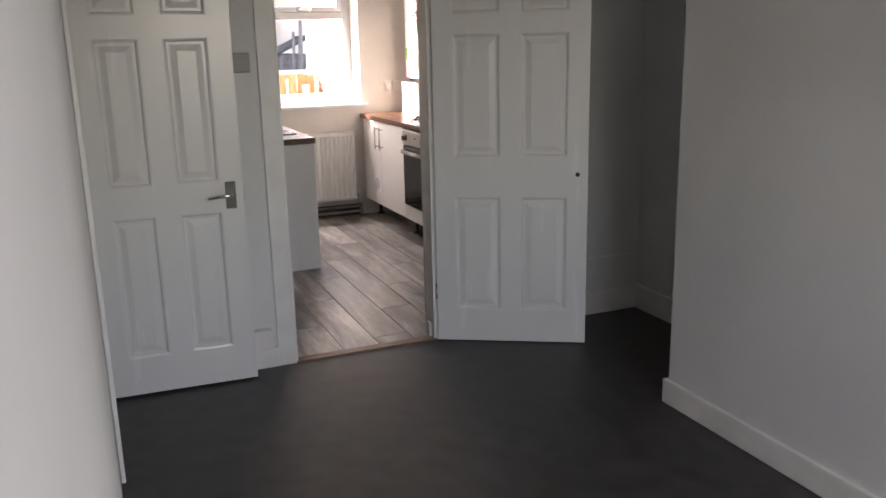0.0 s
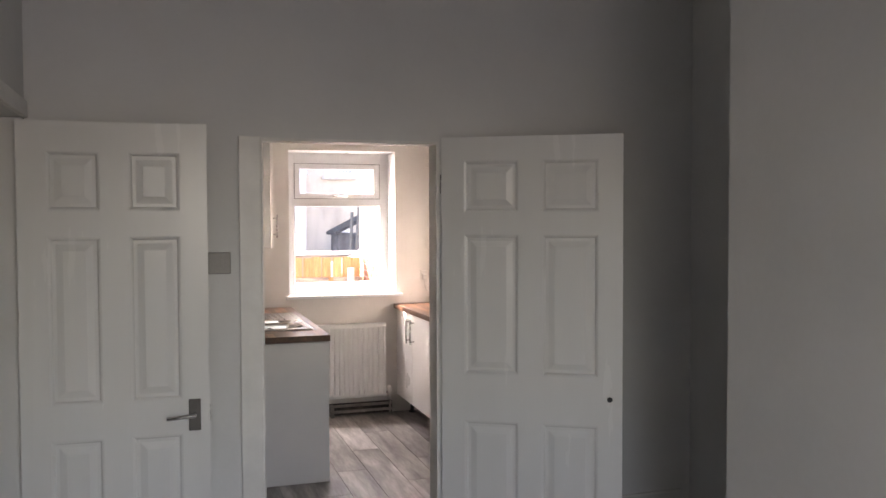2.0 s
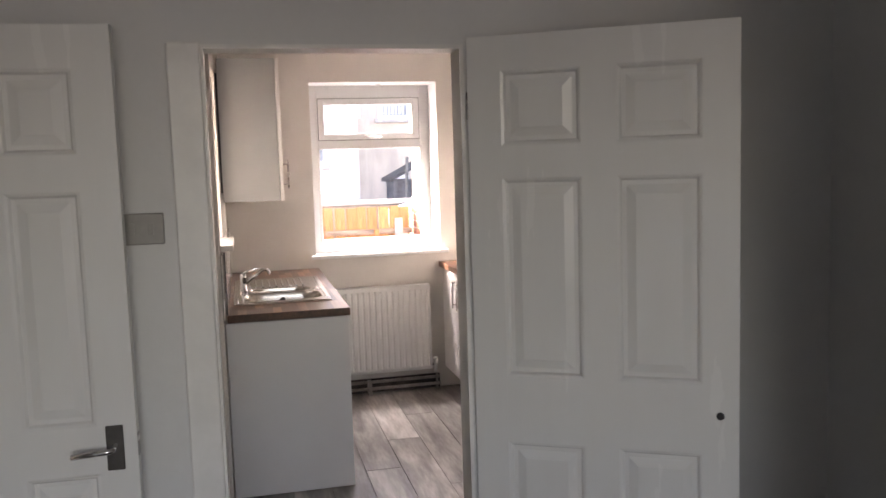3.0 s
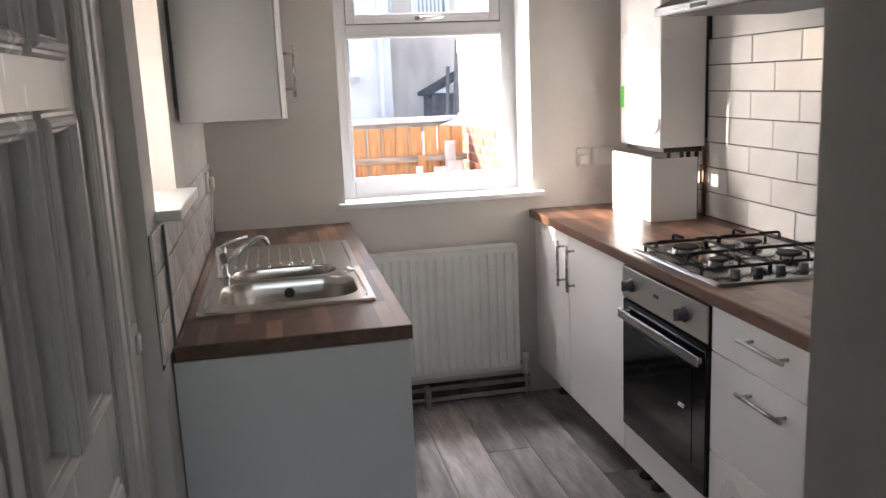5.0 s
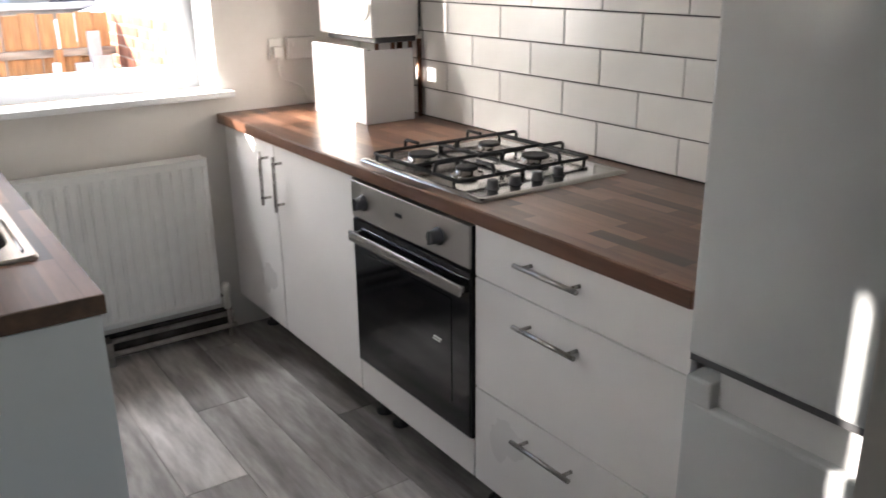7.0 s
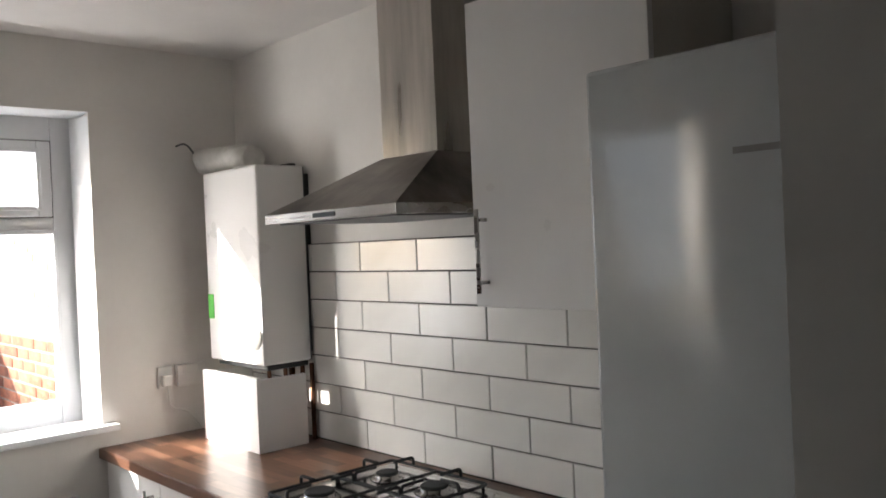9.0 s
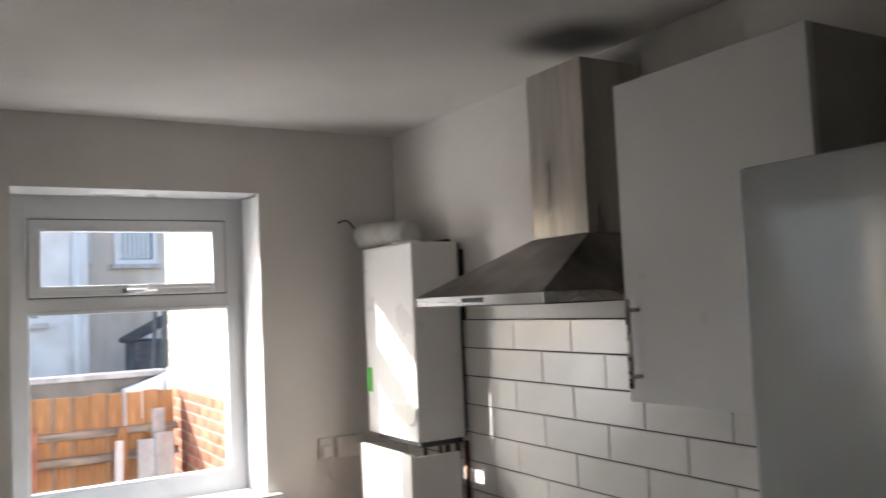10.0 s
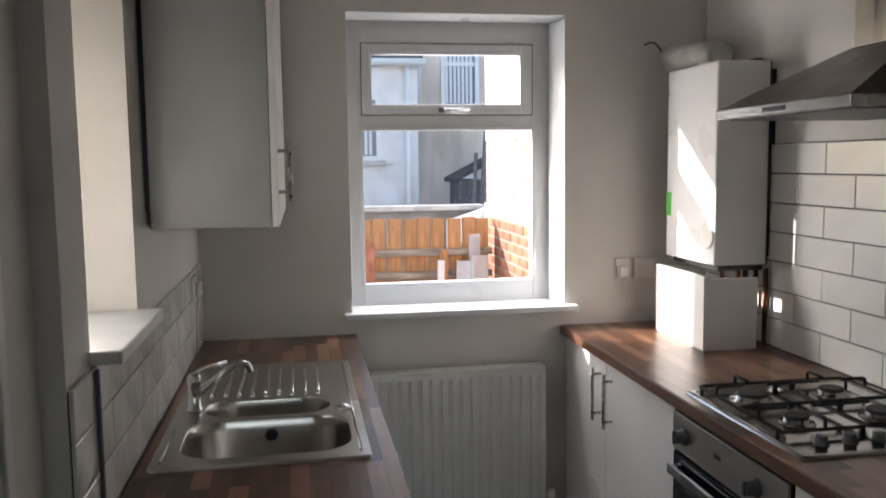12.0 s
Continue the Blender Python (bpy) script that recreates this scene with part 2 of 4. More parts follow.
SLABM = material("pale_paving_slab", (0.58, 0.56, 0.55), 0.9, vary=0.15, scale=8, bump=0.5)
POLEM = material("grey_pole", (0.2, 0.19, 0.18), 0.7, vary=0.2)
DRAPE = material("white_insulation_bag", (0.62, 0.60, 0.56), 0.6, vary=0.1, scale=14, bump=0.8, bump_scale=30)


# ---- mesh helpers ----
def box(bm, a, b, bev=0.0, seg=2):
    """A box between two corners, its edges rounded by bev."""
    lo, hi = [min(p, q) for p, q in zip(a, b)], [max(p, q) for p, q in zip(a, b)]
    v = [bm.verts.new((x, y, z)) for z in (lo[2], hi[2]) for x, y in ((lo[0], lo[1]), (hi[0], lo[1]), (hi[0], hi[1]), (lo[0], hi[1]))]
    f = [bm.faces.new([v[i] for i in q]) for q in ((3, 2, 1, 0), (4, 5, 6, 7), (0, 1, 5, 4), (1, 2, 6, 5), (2, 3, 7, 6), (3, 0, 4, 7))]
    if bev:
        edges = list({e for q in f for e in q.edges})
        bmesh.ops.bevel(bm, geom=edges, offset=bev, segments=seg, affect="EDGES", profile=0.5)
    return bm


def boxes(*list_of, bev=0.0):
    bm = bmesh.new()
    for a, b in list_of:
        box(bm, a, b, bev)
    return bm


def tube(bm, points, r, seg=10, closed=False):
    """A round bar along points."""
    pts = [Vector(p) for p in points]
    rings = []
    up = None
    for i, p in enumerate(pts):
        d = (pts[min(i + 1, len(pts) - 1)] - pts[max(i - 1, 0)]).normalized()
        if up is None:
            up = d.orthogonal().normalized()
        side = (up - d * up.dot(d)).normalized()
        up = side
        w = d.cross(side)
        rings.append([bm.verts.new(p + r * (math.cos(k * 2 * math.pi / seg) * side + math.sin(k * 2 * math.pi / seg) * w)) for k in range(seg)])
    for a, b in zip(rings, rings[1:]):
        for k in range(seg):
            q = bm.faces.new((a[k], a[(k + 1) % seg], b[(k + 1) % seg], b[k]))
            q.smooth = True
    bm.faces.new(list(reversed(rings[0])))
    bm.faces.new(rings[-1])
    return bm


def rounded(points, r=0.02, n=4):
    """Points of a bent bar with rounded corners."""
    pts = [Vector(p) for p in points]
    out = [pts[0]]
    for a, b, c in zip(pts, pts[1:], pts[2:]):
        u, w = (a - b).normalized(), (c - b).normalized()
        for k in range(n + 1):
            s = k / n
            out.append((1 - s) ** 2 * (b + u * r) + 2 * s * (1 - s) * b + s * s * (b + w * r))
    return out + [pts[-1]]


def lathe(bm, profile, at=(0, 0, 0), seg=20, axis="z"):
    """A turned shape from (radius, height) pairs."""
    rings = []
    for r, h in profile:
        ring = []
        for k in range(seg):
            c, s = math.cos(2 * math.pi * k / seg) * r, math.sin(2 * math.pi * k / seg) * r
            p = {"z": (c, s, h), "x": (h, c, s), "y": (s, h, c)}[axis]
            ring.append(bm.verts.new([p[i] + at[i] for i in range(3)]))
        rings.append(ring)
    for a, b in zip(rings, rings[1:]):
        for k in range(seg):
            bm.faces.new((a[k], a[(k + 1) % seg], b[(k + 1) % seg], b[k])).smooth = True
    bm.faces.new(list(reversed(rings[0])))
    bm.faces.new(rings[-1])
    return bm


def finish(name, bm, mat):
    bmesh.ops.recalc_face_normals(bm, faces=bm.faces)
    me = bpy.data.meshes.new(name)
    bm.to_mesh(me)
    bm.free()
    me.materials.append(mat)
    return new(name, me)


def part(name, bm, mat, parent, label=""):
    ob = finish(name, bm, mat)
    ob.parent = parent
    return tagged(ob, label)


def thing(name, label, category, at=(0, 0, 0), group="", kind=""):
    ob = new(name)
    ob.location = at
    ob.empty_display_size = 0.1
    return tagged(ob, label, category, group, kind)


def structure(name, bm, mat, label="", category="wall"):
    return tagged(finish(name, bm, mat), label, category, "", "structure")


# ---- structure ----
XL, XR, XLD, H = -1.447, 0.62, -1.49, 2.44
YB, YK, YL = 0.0, -3.28, -3.38
# back wall with the window's opening
WX0, WX1, WZ0, WZ1 = -0.862, 0.020, 0.998, 2.175
structure("wall_north", boxes(((-1.9, 0, -0.1), (WX0, 0.28, 3.12)), ((WX1, 0, -0.1), (0.9, 0.28, 3.12)), ((WX0, 0, -0.1), (WX1, 0.28, WZ0 - 0.025)), ((WX0, 0, WZ1), (WX1, 0.28, 3.12))), WALL, "cream painted kitchen wall around the window")
wall_east = structure("wall_east", boxes(((XR + 0.012, 0, -0.1), (XR + 0.25, YL, 3.12))), WALL, "cream painted kitchen wall above white tiles")
# left wall with a side window's recess, and the panelled door's opening
RY0, RY1, RZ0, RZ1 = -1.70, -1.235, 1.245, 2.085
wall_west = structure("wall_west", boxes(((-1.85, 0, -0.1), (XL - 0.001, RY1, 3.12)), ((-1.85, RY0, -0.1), (XL - 0.001, -1.87, 3.12)), ((-1.85, RY1, -0.1), (XL - 0.001, RY0, RZ0 - 0.03)), ((-1.85, RY1, RZ1), (XL - 0.001, RY0, 3.12)),
          ((-1.75, -1.87, -0.1), (XLD, -2.185, 3.12)), ((-1.75, -2.185, 2.0), (XLD, -2.80, 3.12)), ((-1.75, -2.80, -0.1), (XLD, YK, 3.12))), WALL, "cream painted kitchen wall with a recessed side window")
DX0, DX1, DZ = -1.428, -0.680, 1.945
structure("wall_between", boxes(((-2.9, YL, -0.1), (DX0, YK, 3.12)), ((DX1, YL, -0.1), (1.1, YK, 3.12)), ((DX0, YL, DZ), (DX1, YK, 3.12))), WALL_L, "grey-white wall with the kitchen doorway")
structure("wall_nib", boxes(((-0.568, YK, 0), (XR + 0.012, -2.94, H))), WALL, "painted wall return beside the fridge")
structure("floor_base", boxes(((-1.75, 0.0, -0.12), (0.9, YL + 0.02, -0.006))), GAPS, "dark underlay below the laminate", "floor")
structure("floor", boxes(((-2.9, YL + 0.02, -0.12), (1.1, -9.0, 0.0))), CARPET, "charcoal carpet of the living room", "floor")
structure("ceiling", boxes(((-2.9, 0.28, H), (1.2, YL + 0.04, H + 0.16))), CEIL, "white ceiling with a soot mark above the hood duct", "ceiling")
structure("ceiling", boxes(((-2.9, YL, 3.0), (1.2, -9.0, 3.15))), WALL_L, "white living room ceiling", "ceiling")
structure("threshold", boxes(((DX0 - 0.005, YL + 0.05, -0.004), (DX1 + 0.005, YL - 0.012, 0.008)), bev=0.003), THRESH, "brown wooden threshold strip", "trim")
# living room
structure("wall_alcove", boxes(((0.575, YL, -0.1), (0.9, -4.54, 3.12))), WALL_L, "shaded grey-white alcove wall")
structure("wall_chimney_breast", boxes(((-0.085, -4.54, -0.1), (0.9, -9.0, 3.12))), WALL_L, "grey-white chimney breast wall")
structure("wall_south", boxes(((-2.9, -8.7, -0.1), (-2.1, -9.0, 3.12)), ((-0.3, -8.7, -0.1), (1.0, -9.0, 3.12)), ((-2.1, -8.7, -0.1), (-0.3, -9.0, 0.85)), ((-2.1, -8.7, 2.25), (-0.3, -9.0, 3.12))), WALL_L, "front wall with a wide window")
LW = -2.274
structure("wall_living_west", boxes(((LW, YL, -0.1), (-2.6, -3.42, 3.12)), ((LW, -3.42, 1.99), (-2.6, -4.22, 3.12)), ((LW, -4.22, -0.1), (-2.6, -5.50, 3.12))), WALL_L, "grey-white living room wall with a doorway")
structure("wall_living_front", boxes(((LW + 0.013, -5.50, -0.1), (-2.6, -9.0, 3.12))), WALL_L, "grey-white living room wall standing slightly proud")
structure("wall_hall", boxes(((-3.4, -2.9, -0.1), (-3.3, -5.2, 3.12)), ((-3.4, -2.8, -0.1), (-2.6, -2.9, 3.12)), ((-3.4, -5.2, -0.1), (-2.6, -5.3, 3.12)), ((-3.4, -2.8, 2.45), (-2.6, -5.3, 3.12)), ((-3.4, -2.8, -0.1), (-2.6, -5.3, -0.005))), WALL_L, "plain hall walls beyond the open door")
structure("wall_cupboard", boxes(((-2.3, -1.9, -0.1), (-2.2, -3.14, 3.12)), ((-2.3, -1.8, -0.1), (-1.75, -1.9, 3.12)), ((-2.3, -1.9, 2.44), (-1.75, -3.14, 3.12))), WALL, "plain cupboard walls behind the panelled door")
# skirtings
structure("baseboard", boxes(((DX1 + 0.08, YL, 0), (0.575, YL - 0.018, 0.14)), ((0.575, YL - 0.018, 0), (0.557, -4.54, 0.14)), bev=0.004), TRIM, "white painted skirting of the alcove", "skirting")
structure("baseboard", boxes(((-0.085, -4.54, 0), (-0.105, -8.7, 0.105)), ((-0.105, -4.522, 0), (0.557, -4.54, 0.105)), bev=0.004), TRIM, "white painted skirting of the chimney breast", "skirting")
structure("baseboard", boxes(((-2.29, YL, 0), (-1.51, YL - 0.018, 0.10)), bev=0.004), TRIM, "white painted skirting beside the doorway", "skirting")
structure("baseboard", boxes(((-0.84, -0.001, 0), (-0.02, -0.02, 0.10)), bev=0.004), SKIRTD, "skirting darkened for the shade under the radiator", "skirting")
# door linings
structure("trim", boxes(((DX0 - 0.085, YL, 0), (DX0 + 0.004, YL - 0.016, DZ + 0.004)), bev=0.005), TRIM, "white door architrave", "architrave")
structure("trim", boxes(((DX0, YL - 0.002, 0), (DX0 + 0.012, YK + 0.002, DZ - 0.012)), ((DX1 - 0.012, YL - 0.002, 0), (DX1, YK + 0.002, DZ - 0.012)), ((DX0, YL - 0.002, DZ - 0.012), (DX1, YK + 0.002, DZ))), TRIM, "white door lining", "door lining")
ARCH = [(0.0, 0.105, 0.012), (0.004, 0.072, 0.017), (0.010, 0.050, 0.022), (0.072, 0.101, 0.024)]
mould = []
for a, b, t in ARCH:
    mould += [((XLD, -2.180 + a, 0), (XLD + t, -2.180 + b, 1.995 + a)), ((XLD, -2.805 - a, 0), (XLD + t, -2.805 - b, 1.995 + a)), ((XLD, -2.180 + b, 1.995 + a), (XLD + t, -2.805 - b, 1.995 + b))]
structure("trim", boxes(*mould, bev=0.003), TRIM, "white moulded architrave round the panelled door", "architrave")
structure("trim", boxes(((LW, -4.22, 0), (LW + 0.016, -4.275, 2.05)), ((LW, -3.42, 1.99), (LW + 0.018, -4.22, 2.05)), bev=0.004), TRIM, "white architrave of the living room doorway", "architrave")


# ---- panelled doors ----
def panel_door(name, w, h, label, lock_rail=0.755, mid_foot=0.955):
    """Six-panel door: hinge edge at x = 0, face towards -y, foot at z = 0."""
    d = thing(name, label, "door", kind="structure")
    t = 0.038
    st, zs = 0.098, [0.0, 0.17, lock_rail, mid_foot, 1.545, 1.64, 1.855, h]
    mid = w / 2
    bars = [((0, 0, 0), (st, t, h)), ((w - st, 0, 0), (w, t, h))]
    bars += [((st, 0.0005, a), (w - st, t - 0.0005, b)) for a, b in ((zs[0], zs[1]), (zs[2], zs[3]), (zs[4], zs[5]), (zs[6], zs[7]))]
    bars += [((mid - st / 2, 0.0005, a), (mid + st / 2, t - 0.0005, b)) for a, b in ((zs[1], zs[2]), (zs[3], zs[4]), (zs[5], zs[6]))]
    part("door_leaf", boxes(*bars), DOORW, d)
    for a, b in ((zs[1], zs[2]), (zs[3], zs[4]), (zs[5], zs[6])):
        for x0, x1 in ((st, mid - st / 2), (mid + st / 2, w - st)):
            bm = bmesh.new()
            for side in (0, 1):
                prev = None
                for inset, depth in ((0.0, 0.001), (0.008, 0.004), (0.014, 0.013), (0.026, 0.013), (0.052, 0.004)):
                    y = depth if side == 0 else t - depth
                    ring = [bm.verts.new(p) for p in ((x0 + inset, y, a + inset), (x1 - inset, y, a + inset), (x1 - inset, y, b - inset), (x0 + inset, y, b - inset))]
                    if prev:
                        for k in range(4):
                            bm.faces.new((prev[k], prev[(k + 1) % 4], ring[(k + 1) % 4], ring[k]))
                    prev = ring
                bm.faces.new(prev)
            part("panel", bm, DOORW, d)
    return d


kitchen_door = panel_door("door_1", 0.755, 1.955, "white six-panel door swung open beside the doorway")
kitchen_door.matrix_basis = pose(DX1 + 0.004, YL - 0.022, 0.006, 0, 0, math.degrees(math.atan2(-0.375, 0.645)))
part("keyhole", lathe(bmesh.new(), [(0.006, 0), (0.011, 0), (0.011, -0.004), (0.006, -0.005)], (0.705, -0.0005, 0.868), 12, "y"), DARKM, kitchen_door, "dark empty spindle hole")
for hz in (0.22, 1.72):
    part("hinge", boxes(((-0.006, 0.004, hz), (0.004, 0.034, hz + 0.08))), STEEL, kitchen_door, "steel butt hinge")

living_door = panel_door("door_2", 0.655, 1.965, "white six-panel door folded open against the wall", 0.80, 0.93)
living_door.matrix_basis = pose(-2.292, -3.482, 0.012, 0, 0, -2.2)
bm = box(bmesh.new(), (0.578, 0, 0.81), (0.622, -0.008, 0.93), 0.002)
plate = part("handle_plate", bm, NICKEL, living_door, "worn steel handle plate")
bm = tube(bmesh.new(), rounded([(0.60, -0.006, 0.875), (0.60, -0.05, 0.875), (0.50, -0.05, 0.868)], 0.015), 0.008)
part("lever", bm, CHROME, plate, "chrome lever handle")
part("latch", boxes(((0.655, 0.008, 0.84), (0.657, 0.03, 0.90))), STEEL, living_door, "steel latch plate")



def moulded_door(name, w, h, label):
    """Old six-panel door with heavy mouldings: hinge edge at x = 0, face towards -y."""
    d = thing(name, label, "door", kind="structure")
    st, mun, t = 0.075, 0.065, 0.038
    zs = [0.0, 0.15, 0.813, 0.977, 1.479, 1.580, 1.885, h]
    xs = [(st, (w - mun) / 2), ((w + mun) / 2, w - st)]
    bars = [((0, 0, 0), (st, t, h)), ((w - st, 0, 0), (w, t, h))]
    bars += [((st, 0.0005, zs[k]), (w - st, t - 0.0005, zs[k + 1])) for k in (0, 2, 4, 6)]
    bars += [(((w - mun) / 2, 0.0005, zs[k]), ((w + mun) / 2, t - 0.0005, zs[k + 1])) for k in (1, 3, 5)]
    part("door_leaf", boxes(*bars), DOORW, d)
    steps = ((-0.012, 0.0), (-0.012, -0.005), (-0.007, -0.009), (-0.002, -0.009), (0.001, -0.015), (0.007, -0.018), (0.013, -0.016), (0.017, -0.009), (0.018, -0.004), (0.023, -0.003), (0.026, 0.006), (0.030, 0.016))
    for k in (1, 3, 5):
        for x0, x1 in xs:
            a, b = zs[k], zs[k + 1]
            bm, prev = bmesh.new(), None
            for inset, y in steps:
                ring = [bm.verts.new(p) for p in ((x0 + inset, y, a + inset), (x1 - inset, y, a + inset), (x1 - inset, y, b - inset), (x0 + inset, y, b - inset))]
                if prev:
                    for q in range(4):
                        bm.faces.new((prev[q], prev[(q + 1) % 4], ring[(q + 1) % 4], ring[q]))
                prev = ring
            bm.faces.new(prev)
            part("panel", bm, DOORW, d, "sunk panel in a heavy raised moulding")
    return d


cupboard_door = moulded_door("door_3", 0.605, 1.98, "white glossy six-panel cupboard door with heavy mouldings, closed")
cupboard_door.matrix_basis = pose(XLD - 0.004, -2.795, 0.01, 0, 0, 90)

# ---- window in the back wall ----
window = thing("window_1", "white plastic window with a top-hung sash over a fixed pane", "window", (0, 0, 0), kind="structure")
FY0, FY1 = 0.13, 0.19
fr = [((WX0, FY0, WZ0), (-0.800, FY1, WZ1)), ((-0.080, FY0, WZ0), (WX1, FY1, WZ1)), ((-0.800, FY0, WZ0), (-0.080, FY1, 1.088)), ((-0.800, FY0, 2.075), (-0.080, FY1, WZ1)), ((-0.800, FY0, 1.727), (-0.080, FY1, 1.785))]
part("window_frame", boxes(*fr, bev=0.004), UPVC, window)
sx0, sx1, sz0, sz1 = -0.796, -0.084, 1.788, 2.072
part("sash", boxes(((sx0, 0.117, sz0), (sx0 + 0.036, 0.175, sz1)), ((sx1 - 0.05, 0.117, sz0), (sx1, 0.175, sz1)), ((sx0 + 0.036, 0.117, sz0), (sx1 - 0.05, 0.175, sz0 + 0.036)), ((sx0 + 0.036, 0.117, sz1 - 0.04), (sx1 - 0.05, 0.175, sz1)), bev=0.004), UPVC, window, "top-hung white opening sash")
part("sash_seal", boxes(((sx0 - 0.004, 0.1265, sz0 - 0.004), (sx1 + 0.004, 0.1295, sz0)), ((sx0 - 0.004, 0.1265, sz1), (sx1 + 0.004, 0.1295, sz1 + 0.004)), ((sx0 - 0.004, 0.1265, sz0), (sx0, 0.1295, sz1)), ((sx1, 0.1265, sz0), (sx1 + 0.004, 0.1295, sz1))), GREYP, window, "dark sash seal")
gask = [((-0.800, 0.153, 1.088), (-0.796, 0.165, 1.727)), ((-0.084, 0.153, 1.088), (-0.080, 0.165, 1.727)), ((-0.796, 0.153, 1.088), (-0.084, 0.165, 1.092)), ((-0.796, 0.153, 1.723), (-0.084, 0.165, 1.727))]
part("gasket", boxes(*gask), DARKM, window, "black rubber gasket")
for a, b in (((-0.80, 0.157, 1.088), (-0.08, 0.161, 1.727)), ((sx0 + 0.03, 0.147, sz0 + 0.03), (sx1 - 0.04, 0.151, sz1 - 0.03))):
    p = part("pane", boxes((a, b)), GLASS, window, "clear glass pane")
    p.visible_shadow = False
bead = []
for x0, x1, z0, z1, y in ((-0.800, -0.080, 1.088, 1.727, 0.124), (sx0 + 0.036, sx1 - 0.05, sz0 + 0.036, sz1 - 0.04, 0.112)):
    bead += [((x0 - 0.012, y, z0 - 0.012), (x0 + 0.004, y + 0.03, z1 + 0.012)), ((x1 - 0.004, y, z0 - 0.012), (x1 + 0.012, y + 0.03, z1 + 0.012)), ((x0 + 0.004, y, z0 - 0.012), (x1 - 0.004, y + 0.03, z0 + 0.004)), ((x0 + 0.004, y, z1 - 0.004), (x1 - 0.004, y + 0.03, z1 + 0.012))]
part("glazing_bead", boxes(*bead, bev=0.003), UPVC, window, "white rounded glazing bead")
bm = bmesh.new()
tri = [(WX1 - 0.001, 0.003), (WX1 - 0.034, 0.1115), (WX1 - 0.001, 0.1115)]
lo, hi = [bm.verts.new((x, y, WZ0)) for x, y in tri], [bm.verts.new((x, y, WZ1 - 0.015)) for x, y in tri]
bm.faces.new(lo)
bm.faces.new(hi)
for k in range(3):
    bm.faces.new((lo[k], lo[(k + 1) % 3], hi[(k + 1) % 3], hi[k]))
tri = [(0.003, WZ1 - 0.001), (0.1115, WZ1 - 0.014), (0.1115, WZ1 - 0.001)]
lo, hi = [bm.verts.new((WX0 + 0.001, y, zz)) for y, zz in tri], [bm.verts.new((WX1 - 0.001, y, zz)) for y, zz in tri]
bm.faces.new(lo)
bm.faces.new(hi)
for k in range(3):
    bm.faces.new((lo[k], lo[(k + 1) % 3], hi[(k + 1) % 3], hi[k]))
part("reveal_lining", bm, UPVC, window, "white splayed reveal lining")
part("edge_seal", boxes(((WX0 + 0.001, 0.112, WZ0), (WX0 + 0.010, 0.1295, WZ1)), ((WX1 - 0.010, 0.112, WZ0), (WX1 - 0.001, 0.1295, WZ1)), ((WX0 + 0.010, 0.112, WZ1 - 0.012), (WX1 - 0.010, 0.1295, WZ1 - 0.001)), bev=0.004), UPVC, window, "white sealant strip")
bm = boxes(((-0.485, 0.117, 1.796), (-0.435, 0.101, 1.816)), bev=0.003)
tube(bm, rounded([(-0.46, 0.105, 1.806), (-0.46, 0.085, 1.806), (-0.36, 0.083, 1.803)], 0.012), 0.006)
part("window_handle", bm, CHROME, window, "chrome window handle")
part("window_sill", boxes(((-0.894, -0.05, 0.973), (0.070, -0.0005, 0.998)), ((WX0 + 0.002, -0.002, 0.973), (WX1 - 0.002, 0.13, 0.998)), bev=0.005), UPVC, window, "white projecting window board")
side = thing("window_2", "small frosted side window in a deep white recess", "window", (0, 0, 0), kind="structure")
# Far jamb is unseen and widened to narrow the sun patch on the fridge.
part("window_frame", boxes(((-1.80, RY0, RZ0), (-1.74, RY0 + 0.05, RZ1)), ((-1.80, RY1 - 0.22, RZ0), (-1.74, RY1, RZ1)), ((-1.80, RY0 + 0.05, RZ0), (-1.74, RY1 - 0.16, RZ0 + 0.05)), ((-1.80, RY0 + 0.05, RZ1 - 0.05), (-1.74, RY1 - 0.16, RZ1)), bev=0.003), UPVC, side)
p = part("pane", boxes(((-1.775, RY0 + 0.04, RZ0 + 0.04), (-1.771, RY1 - 0.15, RZ1 - 0.04))), FROST, side, "frosted glass pane")
p.visible_shadow = False
part("window_sill", boxes(((-1.74, RY0 - 0.006, RZ0 - 0.028), (XL + 0.058, RY1 + 0.01, RZ0)), bev=0.004), TRIM, side, "white projecting sill board")
front = thing("window_3", "wide front window of the living room", "window", (0, 0, 0), kind="structure")
part("window_frame", boxes(((-2.1, -8.8, 0.85), (-2.04, -8.86, 2.25)), ((-0.36, -8.8, 0.85), (-0.3, -8.86, 2.25)), ((-2.04, -8.8, 0.85), (-0.36, -8.86, 0.91)), ((-2.04, -8.8, 2.19), (-0.36, -8.86, 2.25)), ((-1.23, -8.8, 0.91), (-1.17, -8.86, 2.19))), UPVC, front)

# ---- kitchen, sink side ----
SX, SY = -0.870, -1.715


def bar_handle(parent, a, b, out, r=0.006):
    """Steel bar on two posts; out is the direction that it stands off."""
    a, b, o = Vector(a), Vector(b), Vector(out)
    d = (b - a).normalized()
    bm = bmesh.new()
    tube(bm, [a + o, b + o], r)
    for p in (a + d * 0.025, b - d * 0.025):
        tube(bm, [p, p + o], r * 0.8)
    return part("handle", bm, STEEL, parent, "brushed steel bar handle")


